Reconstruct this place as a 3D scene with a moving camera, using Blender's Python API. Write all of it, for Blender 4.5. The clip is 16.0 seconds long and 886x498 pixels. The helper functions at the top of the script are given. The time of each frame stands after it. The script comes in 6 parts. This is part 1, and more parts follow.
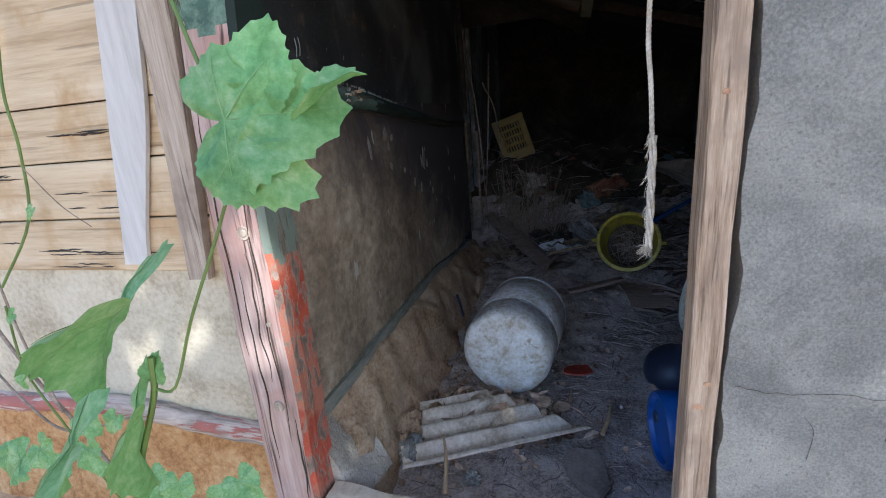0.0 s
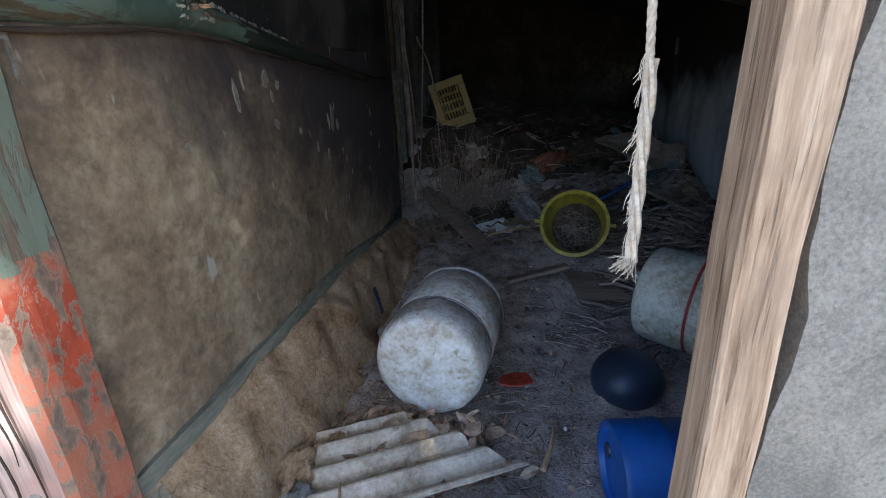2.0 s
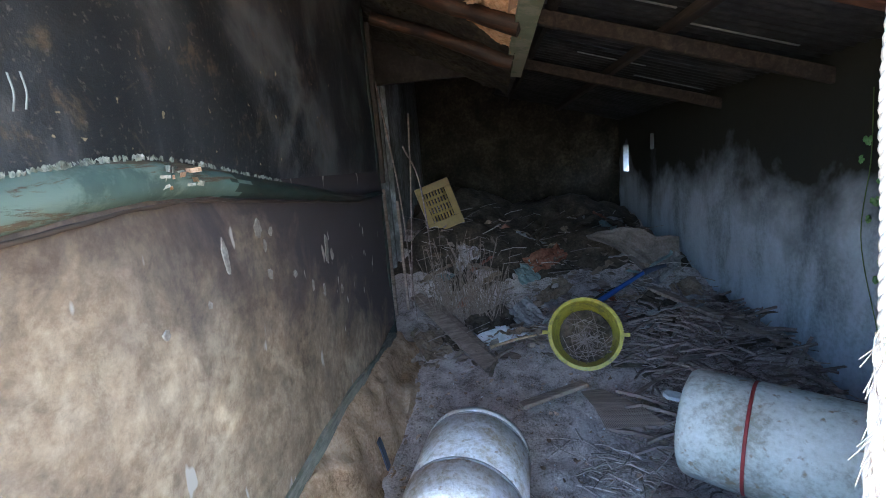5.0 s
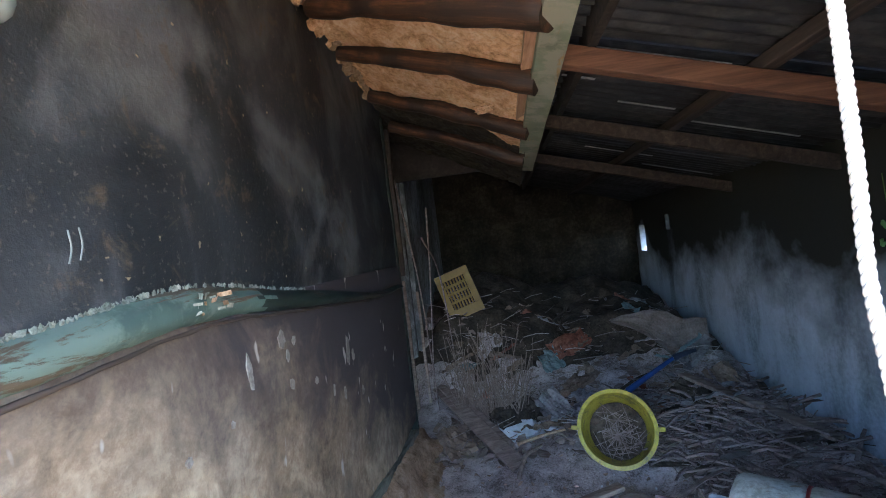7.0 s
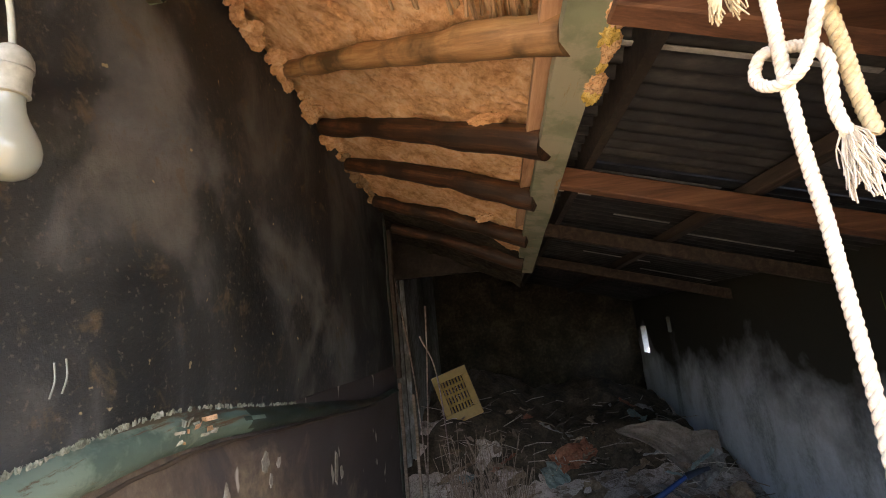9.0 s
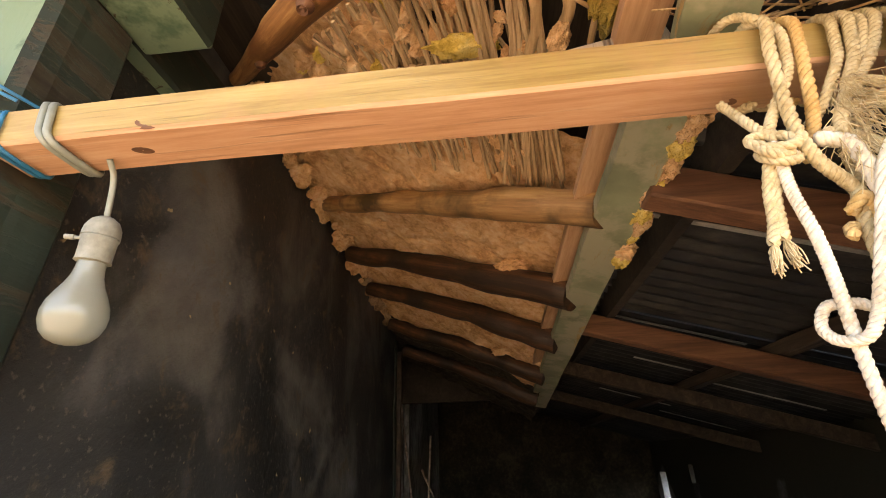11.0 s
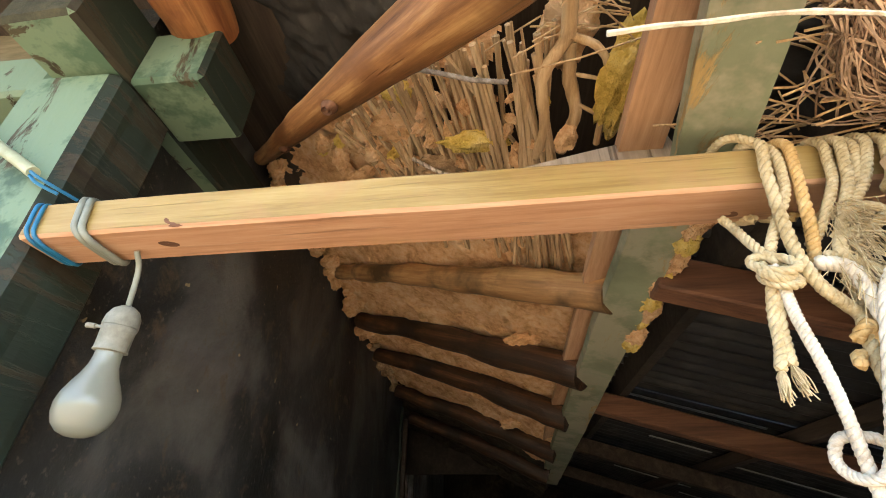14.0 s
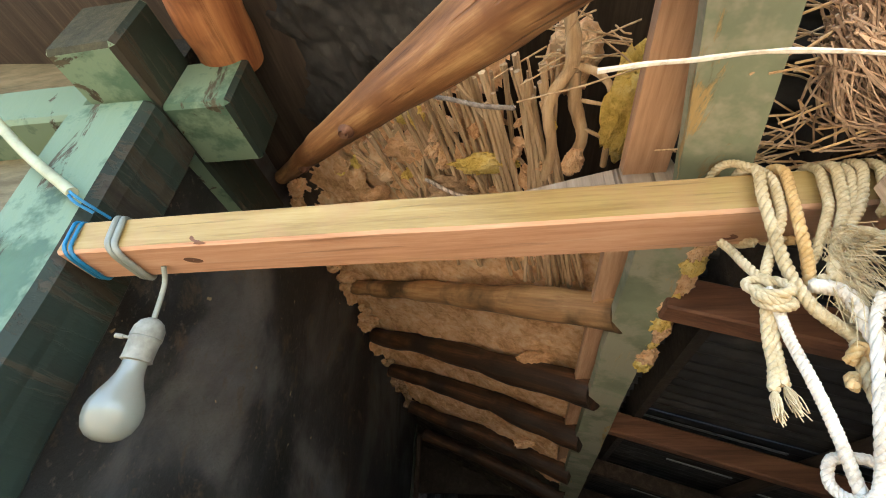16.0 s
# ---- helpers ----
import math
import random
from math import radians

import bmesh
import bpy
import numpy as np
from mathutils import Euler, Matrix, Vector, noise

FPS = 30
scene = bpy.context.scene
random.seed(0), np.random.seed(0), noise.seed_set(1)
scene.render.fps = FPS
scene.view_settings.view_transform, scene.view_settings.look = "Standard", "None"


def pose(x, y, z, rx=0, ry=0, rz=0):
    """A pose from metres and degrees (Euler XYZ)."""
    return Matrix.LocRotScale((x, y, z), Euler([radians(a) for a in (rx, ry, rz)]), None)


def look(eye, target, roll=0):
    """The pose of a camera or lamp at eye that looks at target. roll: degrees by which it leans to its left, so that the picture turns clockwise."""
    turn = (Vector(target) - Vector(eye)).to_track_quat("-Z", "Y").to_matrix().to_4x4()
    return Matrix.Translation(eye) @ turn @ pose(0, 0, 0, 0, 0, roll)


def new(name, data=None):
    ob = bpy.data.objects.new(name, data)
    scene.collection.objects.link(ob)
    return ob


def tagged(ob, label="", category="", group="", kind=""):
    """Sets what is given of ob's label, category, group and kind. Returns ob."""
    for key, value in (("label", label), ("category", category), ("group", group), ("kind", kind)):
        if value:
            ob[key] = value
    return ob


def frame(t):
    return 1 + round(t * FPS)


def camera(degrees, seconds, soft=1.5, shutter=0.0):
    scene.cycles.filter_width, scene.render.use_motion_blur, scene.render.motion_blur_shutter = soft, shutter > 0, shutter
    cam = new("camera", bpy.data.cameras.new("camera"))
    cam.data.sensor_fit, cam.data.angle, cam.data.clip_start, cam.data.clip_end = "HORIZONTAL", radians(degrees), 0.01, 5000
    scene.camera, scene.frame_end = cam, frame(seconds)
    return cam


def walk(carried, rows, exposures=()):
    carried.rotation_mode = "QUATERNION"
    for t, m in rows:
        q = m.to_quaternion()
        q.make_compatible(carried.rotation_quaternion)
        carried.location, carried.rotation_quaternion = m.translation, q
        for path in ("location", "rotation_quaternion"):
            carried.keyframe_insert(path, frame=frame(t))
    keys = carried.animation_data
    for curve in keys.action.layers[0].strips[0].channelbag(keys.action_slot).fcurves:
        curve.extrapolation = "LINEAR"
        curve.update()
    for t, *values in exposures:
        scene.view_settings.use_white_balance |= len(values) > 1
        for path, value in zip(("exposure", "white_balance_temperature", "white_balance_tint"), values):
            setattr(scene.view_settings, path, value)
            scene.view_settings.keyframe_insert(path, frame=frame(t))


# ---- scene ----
cam = camera(88.1, 16.0, soft=1.0)
PATH = [
    (0, (0.2, -0.016, 1.299), (-0.323, 1.833, 0.745), -5.0),
    (0.5, (0.208, 0.038, 1.279), (-0.212, 1.904, 0.695), -3.3),
    (1, (0.22, 0.11, 1.255), (-0.081, 1.983, 0.622), -1.9),
    (1.5, (0.248, 0.227, 1.204), (0.006, 2.093, 0.526), -1.8),
    (2, (0.22, 0.455, 1.209), (-0.071, 2.313, 0.528), -2.5),
    (2.5, (0.175, 0.496, 1.286), (-0.151, 2.363, 0.647), -2.6),
    (3, (0.089, 0.554, 1.276), (-0.168, 2.44, 0.661), -2.2),
    (3.5, (0.056, 0.645, 1.245), (-0.121, 2.546, 0.65), -2.3),
    (4, (0.088, 0.694, 1.309), (-0.073, 2.616, 0.78), -3.2),
    (4.5, (0.079, 0.69, 1.351), (-0.092, 2.632, 0.905), -4.2),
    (6.8, (0.091, 0.662, 1.454), (-0.152, 2.646, 1.421), -6.7),
    (7, (0.095, 0.663, 1.46), (-0.15, 2.647, 1.453), -6.9),
    (7.5, (0.097, 0.658, 1.466), (-0.142, 2.643, 1.516), -7.1),
    (8, (0.101, 0.662, 1.477), (-0.129, 2.645, 1.59), -7.1),
    (8.5, (0.105, 0.669, 1.502), (-0.112, 2.646, 1.713), -6.6),
    (9, (0.103, 0.665, 1.54), (-0.095, 2.62, 1.914), -5.6),
    (9.5, (0.113, 0.649, 1.595), (-0.076, 2.566, 2.135), -4.6),
    (10, (0.093, 0.623, 1.616), (-0.097, 2.496, 2.291), -3.5),
    (12.5, (0.049, 0.629, 1.632), (-0.124, 2.391, 2.563), -0.1),
    (13, (0.053, 0.622, 1.639), (-0.125, 2.366, 2.602), 0.3),
    (13.5, (0.057, 0.6, 1.655), (-0.136, 2.318, 2.661), 0.2),
    (14, (0.064, 0.589, 1.666), (-0.149, 2.278, 2.716), 0.3),
    (14.5, (0.062, 0.58, 1.669), (-0.166, 2.248, 2.749), 0.7),
    (15, (0.068, 0.58, 1.663), (-0.169, 2.236, 2.76), 1.3),
    (15.5, (0.071, 0.581, 1.661), (-0.181, 2.228, 2.767), 1.8),
    (16, (0.08, 0.568, 1.656), (-0.205, 2.209, 2.764), 2.3),
]
EXPOSURES = [(0, 1.15, 5450, 11), (1.5, 1.35, 5450, 9), (2.5, 2.05, 5700, 9), (3.5, 2.85, 5700, 11), (4.7, 3.3, 5300, 9), (7, 3.3, 5150, 10), (8.2, 3.2, 5350, 10), (9.5, 2.75, 7600, 19), (10.2, 2.6, 7700, 18), (12.5, 2.45, 6900, 9), (14.5, 2.4, 6100, 5), (16, 2.4, 5700, 3)]
walk(cam, [(t, look(eye, aim, roll)) for t, eye, aim, roll in PATH], EXPOSURES)

# ---- daylight ----
SUN_FROM = Vector((0.50, -0.80, 0.95)).normalized()
world = bpy.data.worlds.new("sky")
scene.world = world
world.use_nodes = True
wn = world.node_tree
sky = wn.nodes.new("ShaderNodeTexSky")
sky.sky_type, sky.sun_disc = "NISHITA", False
sky.sun_elevation = math.asin(SUN_FROM.z)
sky.sun_rotation = math.atan2(SUN_FROM.x, SUN_FROM.y)
wn.links.new(sky.outputs[0], wn.nodes["Background"].inputs[0])
wn.nodes["Background"].inputs[1].default_value = 0.15
sun = new("sun", bpy.data.lights.new("sun", "SUN"))
sun.data.energy, sun.data.angle, sun.data.color = 4.0, radians(0.6), (1.0, 0.93, 0.82)
sun.matrix_world = look(SUN_FROM * 20, (0, 0, 0))

# ---- materials ----
def node_mat(name, rough=0.8, metal=0.0):
    m = bpy.data.materials.new(name)
    m.use_nodes = True
    nt = m.node_tree
    b = nt.nodes["Principled BSDF"]
    b.inputs["Roughness"].default_value = rough
    b.inputs["Metallic"].default_value = metal
    return m, nt, b


def coords(nt, scale=(1, 1, 1), turn=(0, 0, 0)):
    tc = nt.nodes.new("ShaderNodeTexCoord")
    mp = nt.nodes.new("ShaderNodeMapping")
    mp.inputs["Scale"].default_value = scale
    mp.inputs["Rotation"].default_value = [radians(a) for a in turn]
    nt.links.new(tc.outputs["Object"], mp.inputs["Vector"])
    return mp.outputs[0]


def noise_tex(nt, vec, scale, detail=6.0, rough=0.6, distort=0.0):
    n = nt.nodes.new("ShaderNodeTexNoise")
    n.inputs["Scale"].default_value = scale
    n.inputs["Detail"].default_value = detail
    n.inputs["Roughness"].default_value = rough
    n.inputs["Distortion"].default_value = distort
    nt.links.new(vec, n.inputs["Vector"])
    return n.outputs["Fac"]


def ramp(nt, fac, stops):
    r = nt.nodes.new("ShaderNodeValToRGB")
    e = r.color_ramp.elements
    while len(e) < len(stops):
        e.new(0.5)
    for el, (p, c) in zip(e, stops):
        el.position = p
        el.color = (*c, 1) if len(c) == 3 else c
    nt.links.new(fac, r.inputs[0])
    return r.outputs[0]


def mix(nt, fac, a, b, how="MIX"):
    n = nt.nodes.new("ShaderNodeMixRGB")
    n.blend_type = how
    for sock, v in ((n.inputs[0], fac), (n.inputs[1], a), (n.inputs[2], b)):
        if isinstance(v, (int, float)):
            sock.default_value = v
        elif isinstance(v, tuple):
            sock.default_value = (*v, 1)
        else:
            nt.links.new(v, sock)
    return n.outputs[0]


def bump(nt, b, height, strength, dist=0.01):
    n = nt.nodes.new("ShaderNodeBump")
    n.inputs["Strength"].default_value = strength
    n.inputs["Distance"].default_value = dist
    nt.links.new(height, n.inputs["Height"])
    nt.links.new(n.outputs[0], b.inputs["Normal"])


GREY = (0.0, 0.0, 0.0), (1.0, 1.0, 1.0)


def mask(nt, fac, lo, hi):
    return ramp(nt, fac, [(lo, GREY[0]), (hi, GREY[1])])


def axis_of(nt, which):
    tc = nt.nodes.new("ShaderNodeTexCoord")
    sx = nt.nodes.new("ShaderNodeSeparateXYZ")
    nt.links.new(tc.outputs["Object"], sx.inputs[0])
    return sx.outputs[which]


def rough_mat(name, dark, mid, light, big=3.0, small=40.0, rough=0.85, relief=0.5, dist=0.01, stretch=(1, 1, 1), speck=None, metal=0.0, island=False):
    """A weathered surface in three tones with coarse patches, fine grain and relief."""
    m, nt, b = node_mat(name, rough, metal)
    v = coords(nt, stretch)
    f1, f2 = noise_tex(nt, v, big, 8, 0.65, 0.4), noise_tex(nt, v, small, 6, 0.7)
    tone = mix(nt, 0.45, f1, f2)
    col = ramp(nt, tone, [(0.39, dark), (0.5, mid), (0.61, light)])
    if island:
        g = nt.nodes.new("ShaderNodeNewGeometry")
        col = mix(nt, 1.0, col, ramp(nt, g.outputs["Random Per Island"], [(0.0, (0.45, 0.42, 0.40)), (0.6, (1.0, 1.0, 1.0)), (1.0, (1.5, 1.5, 1.5))]), "MULTIPLY")
    if speck:
        col = mix(nt, mask(nt, noise_tex(nt, v, small * 0.6, 3, 0.5), 0.62, 0.72), col, speck)
    nt.links.new(col, b.inputs["Base Color"])
    bump(nt, b, tone, relief, dist)
    return m


def wood_mat(name, dark, mid, light, along=0, grain=26.0, rough=0.75, relief=0.35, stain=None, cracks=0.0, knots=False):
    """Timber with long grain along one axis, darker streaks, and patches of stain."""
    m, nt, b = node_mat(name, rough)
    st = [1.0, 1.0, 1.0]
    st[along] = 0.06
    v = coords(nt, tuple(st))
    g = noise_tex(nt, v, grain, 8, 0.65, 0.6)
    fine = noise_tex(nt, v, grain * 6, 4, 0.7)
    blot = noise_tex(nt, coords(nt), 5.0, 5, 0.6)
    tone = mix(nt, 0.3, g, fine)
    col = ramp(nt, tone, [(0.34, dark), (0.5, mid), (0.64, light)])
    if stain:
        col = mix(nt, mask(nt, blot, 0.5, 0.66), col, stain)
    h = tone
    if cracks:
        fl = [3.0, 3.0, 3.0]
        fl[along] = 0.10
        c = noise_tex(nt, coords(nt, tuple(fl)), grain * 0.9, 3, 0.5, 0.2)
        line = ramp(nt, c, [(0.60, (1, 1, 1)), (0.68, (0.12, 0.09, 0.07))])
        col = mix(nt, cracks, col, mix(nt, 1.0, col, line, "MULTIPLY"))
        h = mix(nt, 0.6, tone, line)
    nt.links.new(col, b.inputs["Base Color"])
    bump(nt, b, h, relief, 0.006)
    return m


def plain_mat(name, col, rough=0.5, vary=0.25, scale=20.0, relief=0.1, metal=0.0, trans=0.0):
    dark = tuple(c * (1 - vary) for c in col)
    light = tuple(min(1, c * (1 + vary)) for c in col)
    return rough_mat(name, dark, col, light, scale * 0.2, scale, rough, relief, 0.004, metal=metal)


def wall_plaster():
    """Tan lime plaster, grimy, with runs, soot deepened by painted shade, and white splashes."""
    m, nt, b = node_mat("sooty_shaded_plaster", 0.9)
    v = coords(nt)
    f1, f2 = noise_tex(nt, v, 2.2, 8, 0.65, 0.5), noise_tex(nt, v, 30, 6, 0.7)
    runs = noise_tex(nt, coords(nt, (1, 1, 0.55)), 7, 9, 0.7, 0.3)
    tone = mix(nt, 0.3, f1, f2)
    col = ramp(nt, tone, [(0.36, (0.115, 0.082, 0.052)), (0.48, (0.27, 0.21, 0.14)), (0.60, (0.45, 0.375, 0.265))])
    col = mix(nt, mask(nt, runs, 0.48, 0.74), col, (0.17, 0.135, 0.10))
    # soot and painted shade: the far half and a wavering band under the beam
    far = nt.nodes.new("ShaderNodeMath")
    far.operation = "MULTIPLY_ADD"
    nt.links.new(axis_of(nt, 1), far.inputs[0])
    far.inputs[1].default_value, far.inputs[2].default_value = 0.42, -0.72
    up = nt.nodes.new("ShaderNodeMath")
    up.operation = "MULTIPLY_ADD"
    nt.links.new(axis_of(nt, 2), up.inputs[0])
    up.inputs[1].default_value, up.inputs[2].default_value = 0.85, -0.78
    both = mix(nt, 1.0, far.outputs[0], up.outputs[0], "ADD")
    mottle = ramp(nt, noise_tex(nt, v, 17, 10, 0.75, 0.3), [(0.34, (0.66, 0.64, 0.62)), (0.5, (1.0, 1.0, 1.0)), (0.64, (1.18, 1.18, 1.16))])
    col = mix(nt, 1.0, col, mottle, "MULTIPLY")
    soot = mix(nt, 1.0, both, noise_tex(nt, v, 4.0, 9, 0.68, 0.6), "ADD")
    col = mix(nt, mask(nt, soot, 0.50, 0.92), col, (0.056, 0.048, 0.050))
    splash = mask(nt, noise_tex(nt, coords(nt, (1, 1, 0.4)), 15, 2, 0.5), 0.70, 0.73)
    col = mix(nt, splash, col, (0.42, 0.40, 0.36))
    nt.links.new(col, b.inputs["Base Color"])
    bump(nt, b, mix(nt, 0.12, noise_tex(nt, v, 70, 8, 0.75), runs), 0.4, 0.004)
    return m


def soot_plaster():
    """Plaster blackened by cooking smoke, with paler hazy wipes and flecks."""
    m, nt, b = node_mat("black_soot", 0.62)
    v = coords(nt)
    f2 = noise_tex(nt, v, 60, 5, 0.7)
    haze = noise_tex(nt, coords(nt, (1, 1.0, 0.8), (25, 0, 0)), 2.3, 4, 0.5, 0.9)
    wisp = noise_tex(nt, coords(nt, (1, 1.25, 0.8), (35, 0, 0)), 5.0, 9, 0.66, 0.5)
    f1 = mix(nt, 0.38, haze, wisp)
    col = ramp(nt, haze, [(0.36, (0.011, 0.014, 0.0155)), (0.50, (0.030, 0.034, 0.036)), (0.68, (0.070, 0.076, 0.079))])
    col = mix(nt, mask(nt, f1, 0.49, 0.66), col, (0.150, 0.154, 0.152))
    col = mix(nt, mask(nt, noise_tex(nt, v, 11.0, 8, 0.7, 0.4), 0.57, 0.70), col, (0.105, 0.082, 0.050))
    col = mix(nt, mask(nt, noise_tex(nt, v, 80, 3, 0.6), 0.60, 0.72), col, (0.10, 0.09, 0.075))
    col = mix(nt, mask(nt, noise_tex(nt, v, 34, 2, 0.5), 0.73, 0.76), col, (0.34, 0.28, 0.16))
    nt.links.new(col, b.inputs["Base Color"])
    bump(nt, b, mix(nt, 0.6, wisp, f2), 0.6, 0.008)
    return m


def painted(name, paint, bare, amount, along=2, second=None, run=0.12, size=13):
    """Old paint flaked off weathered timber."""
    m, nt, b = node_mat(name, 0.7)
    st = [1.0, 1.0, 1.0]
    st[along] = run
    v = coords(nt, tuple(st))
    g = noise_tex(nt, v, 30, 8, 0.65, 0.4)
    flake = noise_tex(nt, v, size, 9, 0.72, 0.5)
    wood = ramp(nt, g, [(0.35, tuple(c * 0.45 for c in bare)), (0.5, bare), (0.65, tuple(min(1, c * 1.4) for c in bare))])
    coat = ramp(nt, noise_tex(nt, coords(nt), 6, 6, 0.6), [(0.35, tuple(c * 0.65 for c in paint)), (0.6, paint)])
    if second:
        coat = mix(nt, mask(nt, noise_tex(nt, coords(nt), 4.0, 6, 0.7), 0.45, 0.52), coat, second)
    k = mask(nt, flake, 0.5 - amount, 0.53 - amount)
    nt.links.new(mix(nt, k, wood, coat), b.inputs["Base Color"])
    bump(nt, b, mix(nt, 0.4, g, k), 0.5, 0.006)
    return m


PLASTER = wall_plaster()
SOOT = soot_plaster()
CONCRETE = rough_mat("grey_render", (0.15, 0.152, 0.14), (0.25, 0.25, 0.23), (0.36, 0.355, 0.32), 3.5, 190, 0.92, 0.8, 0.006, speck=(0.17, 0.17, 0.155))
BLOCK = rough_mat("stained_block", (0.045, 0.05, 0.05), (0.16, 0.17, 0.165), (0.40, 0.43, 0.45), 1.3, 30, 0.9, 0.5, 0.012, (1, 1, 0.45))
CLAY = rough_mat("ochre_clay", (0.48, 0.25, 0.11), (0.76, 0.48, 0.255), (0.88, 0.66, 0.43), 9.0, 48, 0.95, 1.0, 0.03)
CLAYDARK = rough_mat("dirty_clay", (0.20, 0.125, 0.065), (0.42, 0.29, 0.175), (0.56, 0.43, 0.30), 6.0, 60, 0.95, 0.9, 0.02)
YELLOWCLAY = rough_mat("yellow_foam", (0.58, 0.40, 0.07), (0.84, 0.63, 0.16), (0.90, 0.74, 0.30), 12.0, 70, 0.9, 1.0, 0.03)
# dusty earth, raised in tone to make up for light missing indoors
DIRT = rough_mat("brightened_dusty_earth", (0.17, 0.135, 0.115), (0.54, 0.465, 0.42), (0.75, 0.68, 0.64), 8.0, 90, 0.97, 1.0, 0.03, speck=(0.20, 0.165, 0.14))
GROUND = rough_mat("yard_earth", (0.33, 0.215, 0.12), (0.48, 0.33, 0.19), (0.57, 0.41, 0.25), 2.0, 40, 0.97, 0.7, 0.02)
LOG = wood_mat("smoked_log", (0.014, 0.008, 0.004), (0.042, 0.020, 0.009), (0.14, 0.062, 0.025), 0, 20, 0.6, 0.8, (0.016, 0.010, 0.006))
LOGPALE = wood_mat("peeled_log", (0.07, 0.028, 0.010), (0.27, 0.13, 0.05), (0.52, 0.32, 0.14), 0, 22, 0.55, 0.7, (0.17, 0.075, 0.03), 0.6)
LOGRED = wood_mat("red_log", (0.16, 0.055, 0.022), (0.36, 0.155, 0.06), (0.52, 0.27, 0.11), 0, 18, 0.6, 0.45, (0.12, 0.04, 0.02), 0.3)
PINE = wood_mat("planed_pine", (0.22, 0.145, 0.045), (0.33, 0.24, 0.085), (0.41, 0.315, 0.13), 0, 44, 0.5, 0.3, (0.36, 0.22, 0.10), 0.25)
PINE_BOUNCE = wood_mat("pine_warm_bounce", (0.36, 0.19, 0.105), (0.50, 0.295, 0.185), (0.58, 0.385, 0.26), 0, 44, 0.5, 0.3, (0.48, 0.29, 0.15), 0.25)
PLANK = wood_mat("reddish_plank", (0.30, 0.165, 0.09), (0.47, 0.29, 0.175), (0.58, 0.39, 0.255), 1, 30, 0.7, 0.3)
OLDWOOD = wood_mat("grey_weathered_wood", (0.17, 0.13, 0.10), (0.36, 0.29, 0.22), (0.50, 0.43, 0.35), 2, 34, 0.85, 0.6, (0.24, 0.19, 0.15), 0.6)
POSTWOOD = wood_mat("sawn_post_wood", (0.17, 0.11, 0.07), (0.37, 0.275, 0.19), (0.54, 0.43, 0.32), 2, 60, 0.8, 0.6, (0.28, 0.21, 0.155), 0.5)
BOARD = wood_mat("bleached_plywood", (0.36, 0.25, 0.14), (0.58, 0.45, 0.29), (0.68, 0.57, 0.40), 0, 16, 0.85, 0.4, (0.46, 0.31, 0.16), 0.45)
GREENPAINT = painted("flaked_green_paint", (0.075, 0.145, 0.10), (0.055, 0.05, 0.03), 0.13, 2, (0.155, 0.235, 0.165), 0.35)
TEAL = painted("teal_paint", (0.095, 0.155, 0.13), (0.085, 0.07, 0.045), 0.05, 1, (0.135, 0.19, 0.155))
DARKBEAM = painted("sooty_shaded_green", (0.016, 0.032, 0.025), (0.035, 0.032, 0.022), 0.06, 1)
REDPAINT = painted("flaked_red_paint", (0.46, 0.085, 0.04), (0.30, 0.22, 0.165), 0.035, 2, (0.40, 0.15, 0.09), 0.45, 30)
PINKWOOD = wood_mat("pinkish_worn_wood", (0.21, 0.135, 0.11), (0.43, 0.31, 0.265), (0.56, 0.44, 0.39), 2, 22, 0.8, 0.6, (0.42, 0.245, 0.20), 0.9)
FASCIA = painted("faded_green_board", (0.24, 0.28, 0.19), (0.36, 0.26, 0.11), 0.12, 1, (0.31, 0.31, 0.23))
CREAM = rough_mat("cream_plaster", (0.38, 0.32, 0.22), (0.53, 0.465, 0.34), (0.62, 0.56, 0.43), 5.0, 60, 0.9, 0.3, 0.006)
TIN = rough_mat("dark_corrugated", (0.014, 0.014, 0.015), (0.034, 0.036, 0.038), (0.085, 0.085, 0.08), 3.0, 30, 0.55, 0.3, 0.004, (0.3, 1, 1), metal=0.3)
PURLIN = wood_mat("red_purlin", (0.06, 0.028, 0.016), (0.145, 0.068, 0.038), (0.22, 0.11, 0.06), 0, 24, 0.75, 0.4)
DARKWOOD = wood_mat("dark_wood", (0.016, 0.012, 0.009), (0.042, 0.031, 0.023), (0.08, 0.06, 0.045), 1, 24, 0.85, 0.4)
FOAM = rough_mat("chalky_white_float", (0.44, 0.38, 0.27), (0.66, 0.64, 0.60), (0.82, 0.82, 0.81), 14.0, 55, 0.85, 1.0, 0.008, speck=(0.42, 0.36, 0.27))
FOAMGREEN = rough_mat("grimy_pale_float", (0.38, 0.36, 0.28), (0.64, 0.645, 0.57), (0.77, 0.78, 0.72), 4.0, 50, 0.6, 0.4, 0.004, speck=(0.34, 0.27, 0.17))
REDBAND = plain_mat("red_band", (0.42, 0.05, 0.045), 0.6)
ROPE = rough_mat("hemp_rope", (0.33, 0.26, 0.14), (0.50, 0.42, 0.26), (0.63, 0.55, 0.38), 20, 160, 0.9, 0.6, 0.003)
ROPEWHITE = rough_mat("white_rope", (0.44, 0.38, 0.30), (0.63, 0.585, 0.50), (0.73, 0.70, 0.63), 20, 160, 0.85, 0.5, 0.003)
ROPETAN = rough_mat("tan_rope", (0.42, 0.27, 0.10), (0.58, 0.40, 0.18), (0.68, 0.52, 0.28), 20, 160, 0.9, 0.6, 0.003)
